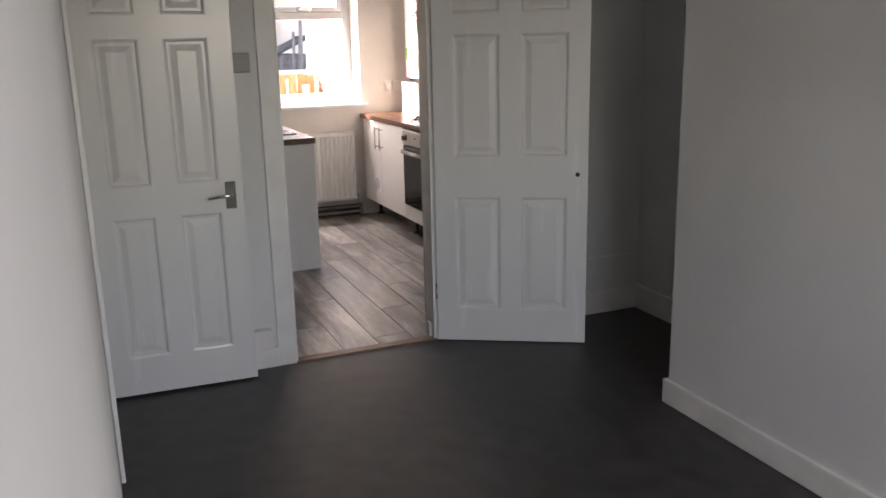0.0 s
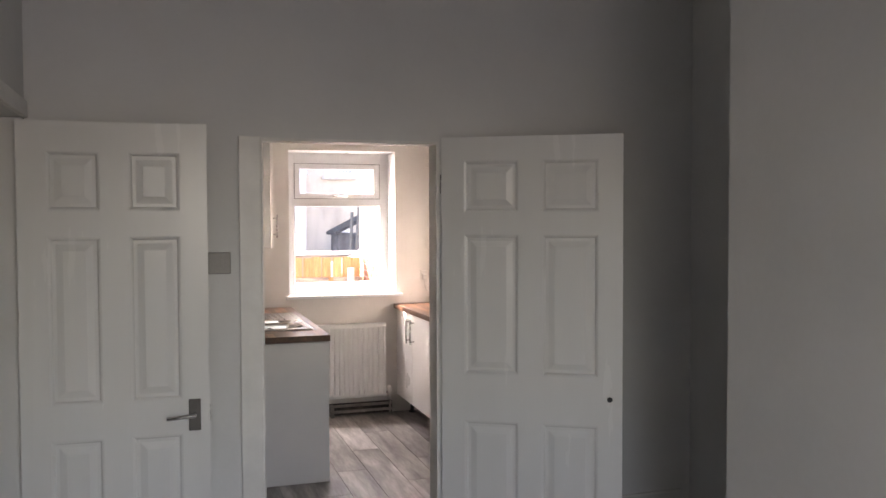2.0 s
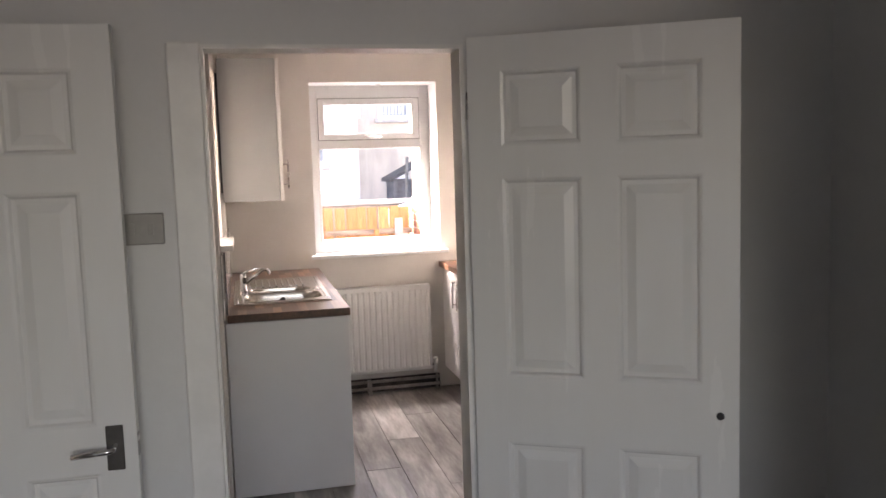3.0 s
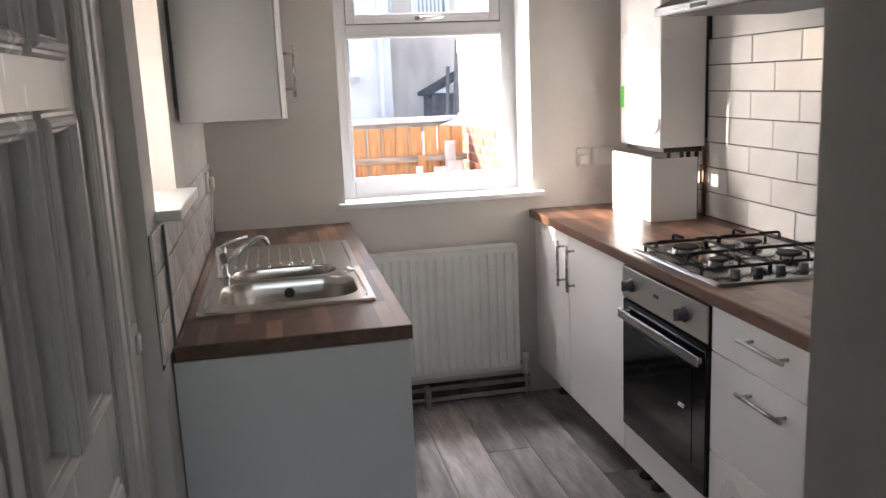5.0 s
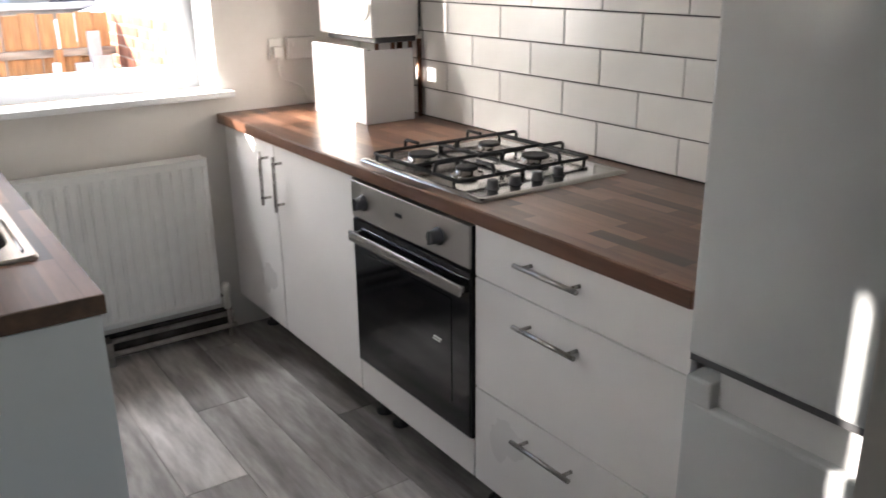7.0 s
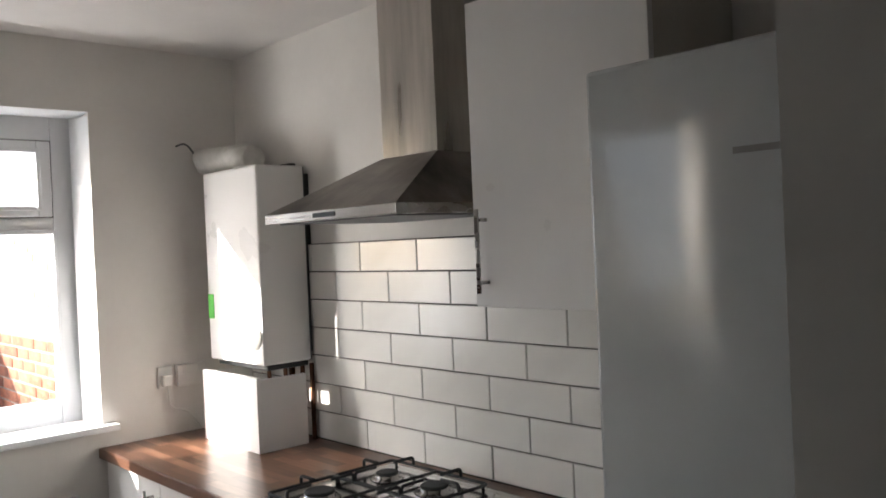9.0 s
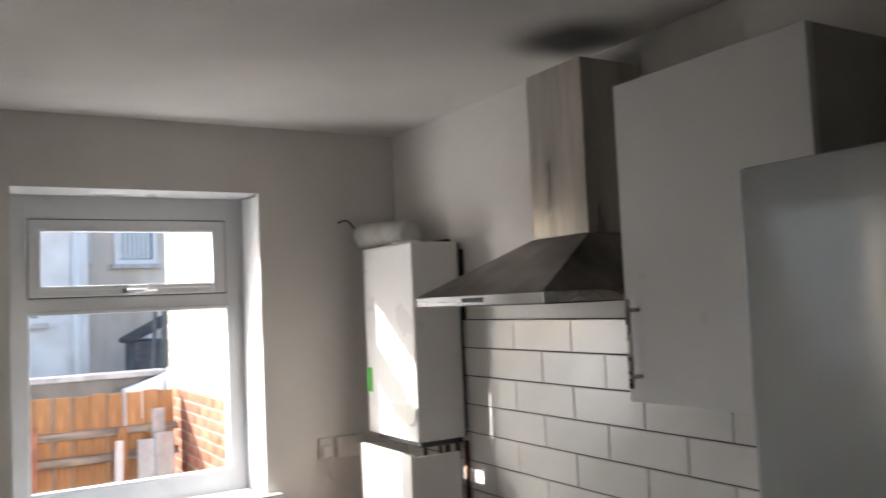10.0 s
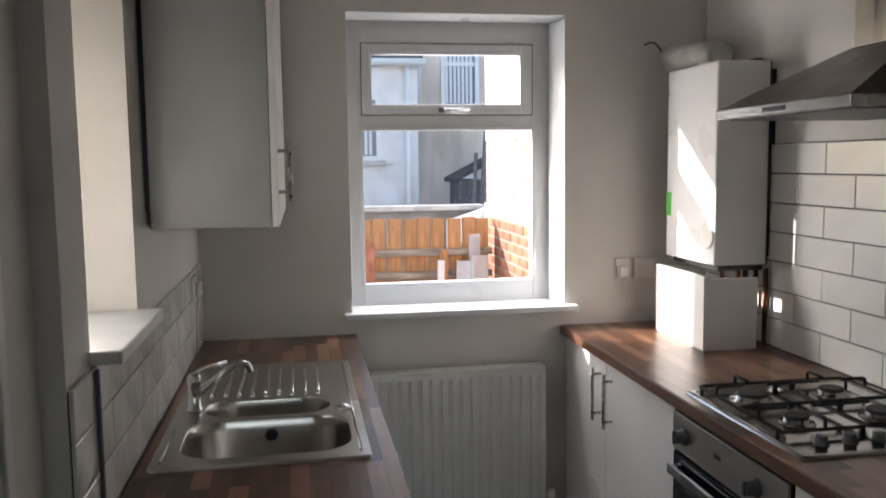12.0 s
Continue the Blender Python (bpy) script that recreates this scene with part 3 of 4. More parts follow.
sink_unit = thing("sink_cabinet", "white base cabinet with a plain end panel under the sink worktop", "cabinet", (-1.15, -0.86, 0))
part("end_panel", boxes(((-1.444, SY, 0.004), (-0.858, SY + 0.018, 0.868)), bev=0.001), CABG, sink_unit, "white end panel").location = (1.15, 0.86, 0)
part("body", boxes(((-1.44, SY + 0.02, 0.13), (SX - 0.005, -0.02, 0.15)), ((-1.44, SY + 0.02, 0.15), (-1.425, -0.02, 0.868)), ((-1.425, -0.04, 0.15), (SX - 0.005, -0.02, 0.868))), CAB, sink_unit).location = (1.15, 0.86, 0)
part("plinth", boxes(((SX - 0.06, SY + 0.02, 0.002), (SX - 0.045, -0.02, 0.13))), CAB, sink_unit).location = (1.15, 0.86, 0)
for y0, y1 in ((SY + 0.022, -1.155), (-1.15, -0.59), (-0.585, -0.025)):
    dd = part("door", boxes(((SX - 0.004, y0, 0.15), (SX + 0.014, y1, 0.865)), bev=0.002), CAB, sink_unit)
    dd.location = (1.15, 0.86, 0)
    bar_handle(dd, (SX + 0.014, y1 - 0.05, 0.64), (SX + 0.014, y1 - 0.05, 0.83), (0.03, 0, 0))

sxa, sxb, sya, syb = -1.392, -0.922, -1.432, -0.498
worktop_l = boxes(((XL + 0.011, -1.72, 0.872), (sxa, -0.003, 0.910)), ((sxb, -1.72, 0.872), (-0.852, -0.003, 0.910)), ((sxa, -1.72, 0.872), (sxb, sya, 0.910)), ((sxa, syb, 0.872), (sxb, -0.003, 0.910)))
bmesh.ops.remove_doubles(worktop_l, verts=worktop_l.verts, dist=0.0005)
box(worktop_l, (-0.853, -1.72, 0.8725), (-0.848, -0.003, 0.9095), 0.002)
wl = thing("worktop", "walnut block laminate worktop around the steel sink", "worktop")
part("slab", worktop_l, TOP, wl)
part("edge_strip", boxes(((-1.434, -1.7235, 0.873), (-0.8495, -1.7205, 0.909))), EDGE, wl, "chipped brown edging strip")


def loop(cx, cy, hx, hy, r, z, n=6):
    pts = []
    for qx, qy, a0 in ((1, 1, 0), (-1, 1, 90), (-1, -1, 180), (1, -1, 270)):
        for k in range(n + 1):
            a = radians(a0 + 90 * k / n)
            pts.append((cx + qx * (hx - r) + r * math.cos(a), cy + qy * (hy - r) + r * math.sin(a), z))
    return pts


def ring_of(bm, pts):
    vs = [bm.verts.new(p) for p in pts]
    return vs, [bm.edges.new((vs[i], vs[(i + 1) % len(vs)])) for i in range(len(vs))]


def bowl(bm, top, cx, cy, hx, hy, r, z, depth):
    prev = top
    for sc, dz in ((0.985, 0.006), (0.96, 0.03), (0.93, depth - 0.02), (0.86, depth - 0.004), (0.70, depth)):
        vs = [bm.verts.new(p) for p in loop(cx, cy, hx * sc, hy * sc, min(r, hx * sc * 0.98, hy * sc * 0.98) * (1 if sc > 0.9 else 0.9), z - dz)]
        for k in range(len(vs)):
            bm.faces.new((prev[k], prev[(k + 1) % len(vs)], vs[(k + 1) % len(vs)], vs[k])).smooth = True
        prev = vs
    bm.faces.new(prev)


sink = thing("kitchen_sink", "stainless steel one-and-a-half bowl sink with ribbed drainer", "sink", (-1.157, -0.965, 0.91))
bm = bmesh.new()
z = 0.009
outer, oe = ring_of(bm, loop(0, 0, 0.249, 0.481, 0.02, z))
b1, e1 = ring_of(bm, loop(0.008, -0.285, 0.205, 0.150, 0.092, z))
b2, e2 = ring_of(bm, loop(0.0, -0.032, 0.172, 0.086, 0.084, z))
bmesh.ops.triangle_fill(bm, use_beauty=True, edges=oe + e1 + e2)
bowl(bm, b1, 0.008, -0.285, 0.205, 0.150, 0.092, z, 0.15)
bowl(bm, b2, 0.0, -0.032, 0.172, 0.086, 0.084, z, 0.11)
low = [bm.verts.new(p) for p in loop(0, 0, 0.253, 0.485, 0.022, 0.0005)]
for k in range(len(low)):
    bm.faces.new((outer[k], outer[(k + 1) % len(low)], low[(k + 1) % len(low)], low[k])).smooth = True
part("basin", bm, SINKM, sink)
for i in range(9):
    x = -0.165 + i * 0.038
    part("drainer_rib", tube(bmesh.new(), [(x, 0.085, z - 0.001), (x, 0.10, z + 0.002), (x, 0.38, z + 0.002), (x, 0.40, z - 0.001)], 0.006, 8), CHROME, sink)
part("pressed_rim", tube(bmesh.new(), [(0.228, -0.44, z), (0.228, 0.44, z)], 0.004, 6), CHROME, sink)
part("pressed_rim", tube(bmesh.new(), [(-0.228, -0.44, z), (-0.228, -0.2, z)], 0.004, 6), CHROME, sink)
bm = lathe(bmesh.new(), [(0.017, 0.006), (0.017, 0.001), (0.013, 0.0)], (0.01, -0.1475, -0.036), 16, "y")
part("overflow", bm, DARKM, sink, "dark overflow rose")
part("bowl_plug", lathe(bmesh.new(), [(0.026, -0.004), (0.026, 0.003), (0.012, 0.006), (0.004, 0.012)], (0.205, -0.085, z), 16), CHROME, sink, "chrome sink plug")
tap = thing("kitchen_tap", "chrome mixer tap with a single lever", "tap", (-1.355, -0.995, 0.919))
part("tap_body", lathe(bmesh.new(), [(0.027, 0), (0.027, 0.006), (0.021, 0.012), (0.020, 0.085), (0.023, 0.09), (0.022, 0.112), (0.012, 0.122)], (0, 0, 0), 20), CHROME, tap)
part("spout", tube(bmesh.new(), rounded([(0.01, 0.0, 0.055), (0.13, 0.06, 0.135), (0.17, 0.08, 0.128), (0.175, 0.082, 0.10)], 0.022), 0.0125, 12), CHROME, tap)
tap.scale = (0.84, 0.84, 0.84)
part("lever", tube(bmesh.new(), rounded([(0, 0, 0.118), (0.03, 0.015, 0.134), (0.10, 0.06, 0.142)], 0.01), 0.007), CHROME, tap)
switch_l = thing("wall_socket", "white single socket with a cable on the tiles", "socket", (XL + 0.009, -0.28, 1.16))
part("plate", boxes(((0, -0.043, -0.043), (0.012, 0.043, 0.043)), bev=0.004), PLAST, switch_l)
part("plug", boxes(((0.012, -0.02, -0.03), (0.032, 0.02, 0.02)), bev=0.006), PLAST, switch_l)
part("cable", tube(bmesh.new(), rounded([(0.022, 0, -0.03), (0.012, 0.0, -0.09), (0.008, -0.008, -0.235)], 0.02), 0.004), PLAST, switch_l)

cab_l = thing("wall_cabinet", "white wall cabinet with a bar handle beside the window", "wall cabinet", (XL, -0.585, 1.425))
# Carcass is white; the grey puts its end's shade into the colour.
part("body", boxes(((0.012, -0.488, 0), (0.318, 0.488, 0.775)), bev=0.001), material("shaded_white_carcass", (0.35, 0.36, 0.36), 0.4, vary=0.02, scale=3, bump=0.01), cab_l, "white carcass coloured grey for its shaded end")
part("back_batten", boxes(((0, -0.48, 0.05), (0.012, 0.48, 0.7))), DARKM, cab_l)
d1 = part("door", boxes(((0.320, -0.488, 0.0), (0.338, -0.002, 0.775)), bev=0.002), CAB, cab_l)
d2 = part("door", boxes(((0.320, 0.002, 0.0), (0.338, 0.488, 0.775)), bev=0.002), CAB, cab_l)
bar_handle(d1, (0.338, -0.44, 0.065), (0.338, -0.44, 0.225), (0.03, 0, 0))
cord = thing("light_switch", "white rocker switch beside the cupboard door frame", "switch", (XLD, -1.985, 1.005))
part("plate", boxes(((0, -0.036, -0.042), (0.014, 0.036, 0.042)), bev=0.005), PLAST, cord)
part("rocker", boxes(((0.014, -0.016, -0.02), (0.022, 0.016, 0.02)), bev=0.003), PLAST, cord)

# ---- kitchen, cooker side ----
FX = 0.022


def base_unit(name, y0, y1, label):
    u = thing(name, label, "cabinet", (0.3, (y0 + y1) / 2, 0))
    mid = (y0 + y1) / 2
    hw = abs(y1 - y0) / 2
    part("body", boxes(((-0.258, -hw, 0.155), (0.30, -hw + 0.016, 0.868)), ((-0.258, hw - 0.016, 0.155), (0.30, hw, 0.868)), ((-0.258, -hw + 0.016, 0.155), (0.30, hw - 0.016, 0.172)), ((0.284, -hw + 0.016, 0.172), (0.30, hw - 0.016, 0.868))), CAB, u)
    for x in (-0.16, 0.22):
        for y in (-hw + 0.06, hw - 0.06):
            part("leg", lathe(bmesh.new(), [(0.03, 0.001), (0.03, 0.012), (0.016, 0.018), (0.016, 0.14), (0.028, 0.146), (0.028, 0.155)], (x, y, 0), 12), DARKM, u, "black plastic adjustable foot")
    return u


u1 = base_unit("base_cabinet", -0.012, -1.058, "white two-door base cabinet without its plinth")
for y0, y1, hy in ((-0.025, -0.484, -0.43), (-0.489, -1.057, -0.546)):
    dd = part("door", boxes(((FX - 0.3, y0 + 0.535, 0.152), (FX - 0.281, y1 + 0.535, 0.864)), bev=0.002), CAB, u1)
    bar_handle(dd, (FX - 0.3, hy + 0.535, 0.635), (FX - 0.3, hy + 0.535, 0.832), (-0.032, 0, 0))
u2 = base_unit("drawer_cabinet", -1.668, -2.278, "white three-drawer base cabinet with steel bar handles")
for z0, z1, hz in ((0.732, 0.864, 0.818), (0.428, 0.728, 0.668), (0.152, 0.424, 0.365)):
    dr = part("drawer", boxes(((FX - 0.3, -1.668 + 1.973, z0), (FX - 0.281, -2.328 + 1.973, z1)), bev=0.002), CAB, u2)
    bar_handle(dr, (FX - 0.3, -1.852 + 1.973, hz), (FX - 0.3, -2.056 + 1.973, hz), (-0.032, 0, 0))
filler = thing("oven_housing", "white housing with a filler panel below the oven", "cabinet", (0.3, -1.363, 0))
part("filler_panel", boxes(((FX - 0.3, -0.30, 0.152), (FX - 0.281, 0.30, 0.264)), bev=0.002), CAB, filler)
part("base_panel", boxes(((-0.258, -0.30, 0.24), (0.28, 0.30, 0.258))), CAB, filler)
for x in (-0.16, 0.22):
    for y in (-0.26, 0.26):
        part("leg", lathe(bmesh.new(), [(0.03, 0.001), (0.03, 0.012), (0.016, 0.018), (0.016, 0.23), (0.028, 0.24)], (x, y, 0), 12), DARKM, filler, "black plastic adjustable foot")
oven = thing("built_in_oven", "stainless steel built-in oven with a black glass door", "oven", (FX - 0.006, -1.363, 0.268))
part("body", boxes(((0.03, -0.285, 0.0), (0.55, 0.285, 0.585))), DARKM, oven)
part("control_panel", boxes(((-0.006, -0.297, 0.478), (0.03, 0.297, 0.590)), bev=0.003), PANELM, oven, "brushed steel control panel")
part("side_trim", boxes(((0.0, -0.299, 0.0), (0.03, -0.2975, 0.59))), DARKM, oven)
od = part("oven_door", boxes(((-0.004, -0.297, 0.0), (0.03, 0.297, 0.470)), bev=0.004), OVENG, oven, "black glass oven door")
part("inner_window", boxes(((-0.0055, -0.215, 0.075), (-0.0042, 0.215, 0.375))), OVENG, od)
bm = boxes(((-0.030, -0.285, 0.405), (-0.019, 0.285, 0.437)), ((-0.021, -0.28, 0.41), (-0.003, -0.262, 0.432)), ((-0.021, 0.262, 0.41), (-0.003, 0.28, 0.432)), bev=0.004)
part("oven_handle", bm, STEEL, od, "flat steel handle bar")
for y in (0.222, -0.165):
    kn = part("knob", lathe(bmesh.new(), [(0.024, -0.006), (0.024, -0.010), (0.019, -0.013), (0.018, -0.034), (0.014, -0.037)], (0, y, 0.532), 20, "x"), GREYP, oven, "dark grey control knob")
    part("pointer", boxes(((-0.041, y - 0.004, 0.514), (-0.03, y + 0.004, 0.550)), bev=0.001), GREYP, kn)
part("badge", boxes(((-0.0075, 0.012, 0.534), (-0.006, 0.046, 0.545))), DARKM, oven, "small dark maker's mark")
part("label_mark", boxes(((-0.0065, -0.17, 0.24), (-0.0055, -0.135, 0.243)), ((-0.0065, -0.165, 0.232), (-0.0055, -0.13, 0.235))), PLAST, oven, "small white print on the glass")

wr = thing("worktop", "walnut block laminate worktop with a rounded front edge", "worktop")
part("slab", boxes(((0.0066, -0.003, 0.872), (XR - 0.002, -2.334, 0.910))), TOP, wr)
part("front_edge", box(bmesh.new(), (0.0, -0.003, 0.8722), (0.0064, -2.334, 0.9098), 0.003), TOP, wr)

hob = thing("gas_hob", "stainless steel four-burner gas hob with black pan supports", "hob", (0.297, -1.366, 0.910))
bm = bmesh.new()
rows = [loop(0, 0, 0.257, 0.296, 0.012, 0.0005), loop(0, 0, 0.254, 0.293, 0.012, 0.006), loop(0, 0, 0.235, 0.274, 0.012, 0.008), loop(0, 0, 0.225, 0.264, 0.012, 0.005)]
prev = None
for r in rows:
    vs = [bm.verts.new(p) for p in r]
    if prev:
        for k in range(len(vs)):
            bm.faces.new((prev[k], prev[(k + 1) % len(vs)], vs[(k + 1) % len(vs)], vs[k])).smooth = True
    prev = vs
bm.faces.new(prev)
part("hob_plate", bm, HOBM, hob)
for x, y, r in ((-0.115, 0.165, 0.045), (0.13, 0.165, 0.036), (-0.115, -0.05, 0.032), (0.13, -0.05, 0.042)):
    bn = part("burner", lathe(bmesh.new(), [(r + 0.016, 0.005), (r + 0.014, 0.008), (r, 0.009), (r, 0.018), (r - 0.004, 0.020)], (x, y, 0), 24), HOBM, hob, "steel gas burner")
    part("burner_cap", lathe(bmesh.new(), [(r - 0.002, 0.0202), (r - 0.001, 0.025), (r - 0.006, 0.028)], (x, y, 0), 24), IRON, bn, "black burner cap")
for x0, x1 in ((-0.222, 0.004), (0.010, 0.236)):
    bm = bmesh.new()
    y0, y1 = -0.16, 0.27
    tube(bm, rounded([(x0, y0, 0.022), (x1, y0, 0.022), (x1, y1, 0.022), (x0, y1, 0.022), (x0, y0, 0.022)], 0.015), 0.005, 8)
    for yb in (0.165, -0.05):
        xc = (x0 + x1) / 2
        for s in (-1, 1):
            xe = x0 if s < 0 else x1
            tube(bm, rounded([(xe, yb, 0.022), (xe, yb, 0.048), (xc + s * 0.035, yb, 0.048)], 0.012), 0.005, 8)
    for ye, yi in ((y1, 0.20), (y0, -0.09)):
        xc = (x0 + x1) / 2
        tube(bm, rounded([(xc, ye, 0.022), (xc, ye, 0.048), (xc, yi, 0.048)], 0.012), 0.005, 8)
    tube(bm, [(x0, 0.057, 0.022), (x1, 0.057, 0.022)], 0.005, 8)
    for xx in (x0, x1):
        for yy in (y0 + 0.02, y1 - 0.02):
            tube(bm, [(xx, yy, 0.005), (xx, yy, 0.022)], 0.005, 6)
    part("pan_support", bm, IRON, hob, "black wire pan support")
for i in range(4):
    part("knob", lathe(bmesh.new(), [(0.019, 0.005), (0.018, 0.008), (0.0145, 0.010), (0.0145, 0.026), (0.012, 0.029)], (-0.155 + i * 0.075, -0.215, 0), 18), GREYP, hob, "dark grey hob knob")

boiler = thing("gas_boiler", "white wall-hung gas boiler with a green sticker", "boiler", (0.40, -0.347, 1.208))
part("casing", boxes(((0, -0.203, 0), (0.205, 0.203, 0.728)), bev=0.008), CAB, boiler)
# Black slab draws the shadow gap between casing and wall.
part("shadow_gap_slab", boxes(((0.205, -0.19, 0.03), (0.232, 0.19, 0.70))), DARKM, boiler)
part("sticker", boxes(((-0.0015, 0.155, 0.16), (0.0, 0.20, 0.255))), GREEN, boiler, "bright green sticker")
part("badge_dial", lathe(bmesh.new(), [(0.048, 0.0), (0.046, -0.004), (0.038, -0.006)], (0.0, -0.150, 0.105), 24, "x"), PLAST, boiler, "oval badge")
part("display", boxes(((-0.0012, -0.10, 0.07), (0.0, 0.10, 0.125))), PLAST, boiler)
part("seam", boxes(((0.199, -0.2045, 0.004), (0.2035, -0.203, 0.724))), GREYP, boiler)
# Black filler stands in for the shade between boiler and pipe box.
part("gap_shade_filler", boxes(((0.025, -0.185, -0.022), (0.20, 0.185, -0.0005)), bev=0.004), DARKM, boiler, "dark filler for the shade under the boiler")
for y in (-0.10, 0.02):
    part("pipe", tube(bmesh.new(), [(0.15, y, -0.02), (0.15, y, -0.05), (0.155, y, -0.20)], 0.0085, 8), COPPER, boiler, "copper pipe stub")
pb = thing("pipe_cover_box", "white open-topped box hiding the boiler pipes", "pipe box", (0.34, -0.393, 0.911))
part("front_panel", boxes(((0, -0.203, 0), (0.015, 0.203, 0.266)), bev=0.001), CAB, pb)
part("side_panel", boxes(((0.015, -0.203, 0), (0.205, -0.188, 0.258)), bev=0.001), CAB, pb)
part("side_panel", boxes(((0.015, 0.188, 0), (0.205, 0.203, 0.258)), bev=0.001), CAB, pb)
pipes = thing("copper_pipes", "tarnished copper pipes, darkened for shade, behind the boxing", "pipes", (0.58, -0.52, 0.911))
for dx, dy in ((0.0, 0.0), (0.018, -0.035), (-0.005, 0.06), (0.02, 0.11)):
    part("pipe", tube(bmesh.new(), [(dx, dy, 0.0), (dx, dy, 0.285)], 0.009, 8), COPPER, pipes)
flue = thing("flue_pipe", "white lagged flue bend on top of the boiler", "flue", (0.49, -0.24, 1.936))
bm = tube(bmesh.new(), rounded([(0.03, -0.10, 0.045), (0.0, 0.06, 0.058), (-0.05, 0.18, 0.06)], 0.05), 0.052, 16)
for v in bm.verts:
    v.co += Vector(noise.noise_vector(v.co * 17)) * 0.009
part("bend", bm, DRAPE, flue)
part("collar", lathe(bmesh.new(), [(0.062, 0.0), (0.062, 0.018), (0.05, 0.022)], (0.03, -0.06, 0), 20), PLAST, flue)
part("wire", tube(bmesh.new(), rounded([(-0.06, 0.2, 0.08), (-0.11, 0.19, 0.135), (-0.16, 0.17, 0.115)], 0.03), 0.004, 6), GREYP, flue, "loose grey wire")
part("bracket_tip", boxes(((0.07, -0.28, 0.0), (0.10, -0.20, 0.012)), bev=0.003), DARKM, flue)

hood = thing("cooker_hood", "smeared stainless steel chimney cooker hood", "cooker hood", (XR, -1.366, 1.700))
HXF = 0.125 - XR
part("rim", boxes(((HXF, -0.30, 0.0), (0.0, 0.30, 0.026)), bev=0.002), STEEL, hood, "bright steel rim")
bm = bmesh.new()
lo = [bm.verts.new(p) for p in ((HXF, -0.30, 0.026), (HXF, 0.30, 0.026), (0, 0.30, 0.026), (0, -0.30, 0.026))]
hi = [bm.verts.new(p) for p in ((-0.222, -0.158, 0.178), (-0.222, 0.085, 0.178), (0, 0.085, 0.178), (0, -0.158, 0.178))]
for k in range(4):
    bm.faces.new((lo[k], lo[(k + 1) % 4], hi[(k + 1) % 4], hi[k]))
bm.faces.new(hi)
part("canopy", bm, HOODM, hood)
part("chimney", boxes(((-0.22, -0.156, 0.178), (0.0, 0.083, 0.655)), bev=0.003), CHIMM, hood, "smeared steel chimney")
part("control_strip", boxes(((HXF - 0.002, -0.05, 0.007), (HXF, 0.05, 0.019))), DARKM, hood, "black button strip")
part("filter", boxes(((HXF + 0.03, -0.27, -0.004), (-0.04, 0.27, -0.0005))), GREYP, hood, "grey grease filter")

cab_r = thing("wall_cabinet", "white wall cabinet with a bar handle above the fridge end", "wall cabinet", (XR + 0.012, -2.018, 1.465))
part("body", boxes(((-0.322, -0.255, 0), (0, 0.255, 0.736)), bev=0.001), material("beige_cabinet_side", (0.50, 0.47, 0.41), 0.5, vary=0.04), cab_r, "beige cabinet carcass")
dd = part("door", boxes(((-0.342, -0.257, 0.0), (-0.323, 0.257, 0.736)), bev=0.002), CAB, cab_r)
bar_handle(dd, (-0.342, 0.215, 0.035), (-0.342, 0.215, 0.235), (-0.032, 0, 0))

fridge = thing("fridge_freezer", "tall white fridge freezer with recessed door grips", "fridge freezer", (-0.008, -2.614, 0))
part("body", boxes(((0.055, -0.272, 0.04), (0.57, 0.272, 1.895)), bev=0.006), FRIDGE, fridge)
part("upper_door", boxes(((0.0, -0.272, 0.795), (0.052, 0.272, 1.90)), bev=0.008), FRIDGE, fridge, "glossy white upper door")
part("lower_door", boxes(((0.0, -0.272, 0.05), (0.052, 0.272, 0.705)), ((0.0, 0.215, 0.70), (0.052, 0.272, 0.755)), bev=0.006), FRIDGE, fridge, "glossy white freezer door")
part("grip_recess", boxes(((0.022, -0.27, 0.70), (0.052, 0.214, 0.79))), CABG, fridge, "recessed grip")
part("door_gap", boxes(((0.006, -0.27, 0.782), (0.05, 0.27, 0.796))), GREYP, fridge, "grey gap between the doors")
part("badge", boxes(((-0.0012, -0.14, 1.735), (0.0, 0.01, 1.745))), SWITCHM, fridge, "small silver maker's badge")
for y in (-0.22, 0.22):
    part("foot", lathe(bmesh.new(), [(0.02, 0.001), (0.02, 0.04)], (0.12, y, 0), 10), DARKM, fridge)

# ---- window wall ----
rad = thing("radiator", "white panel radiator under the window", "radiator", (-0.455, -0.078, 0.155))
bm = bmesh.new()
w = 0.365
prof = []
n = 17
for i in range(n):
    xc = -w + 0.02 + i * (2 * w - 0.04) / n
    p = (2 * w - 0.04) / n
    prof += [(xc, -0.027), (xc + p * 0.55, -0.027), (xc + p * 0.68, -0.019), (xc + p * 0.87, -0.019)]
prof = [(-w, -0.022)] + prof + [(w - 0.02, -0.027), (w, -0.022)]
zs = [0.0, 0.022, 0.04, 0.56, 0.578, 0.6]
cols = []
for x, y in prof:
    col = []
    for j, zz in enumerate(zs):
        yy = y if j in (2, 3) else -0.024 if j in (1, 4) else -0.016
        col.append(bm.verts.new((x, yy, zz)))
    col.append(bm.verts.new((x, 0.0, 0.6)))
    col.append(bm.verts.new((x, 0.0, 0.0)))
    cols.append(col)
for a, b in zip(cols, cols[1:]):
    for k in range(8):
        bm.faces.new((a[k], b[k], b[(k + 1) % 8], a[(k + 1) % 8]))
bm.faces.new(cols[0])
bm.faces.new(list(reversed(cols[-1])))
part("panel", bm, RAD, rad)
part("top_grille", boxes(((-w, -0.024, 0.601), (w, 0.055, 0.606)), bev=0.001), RAD, rad)
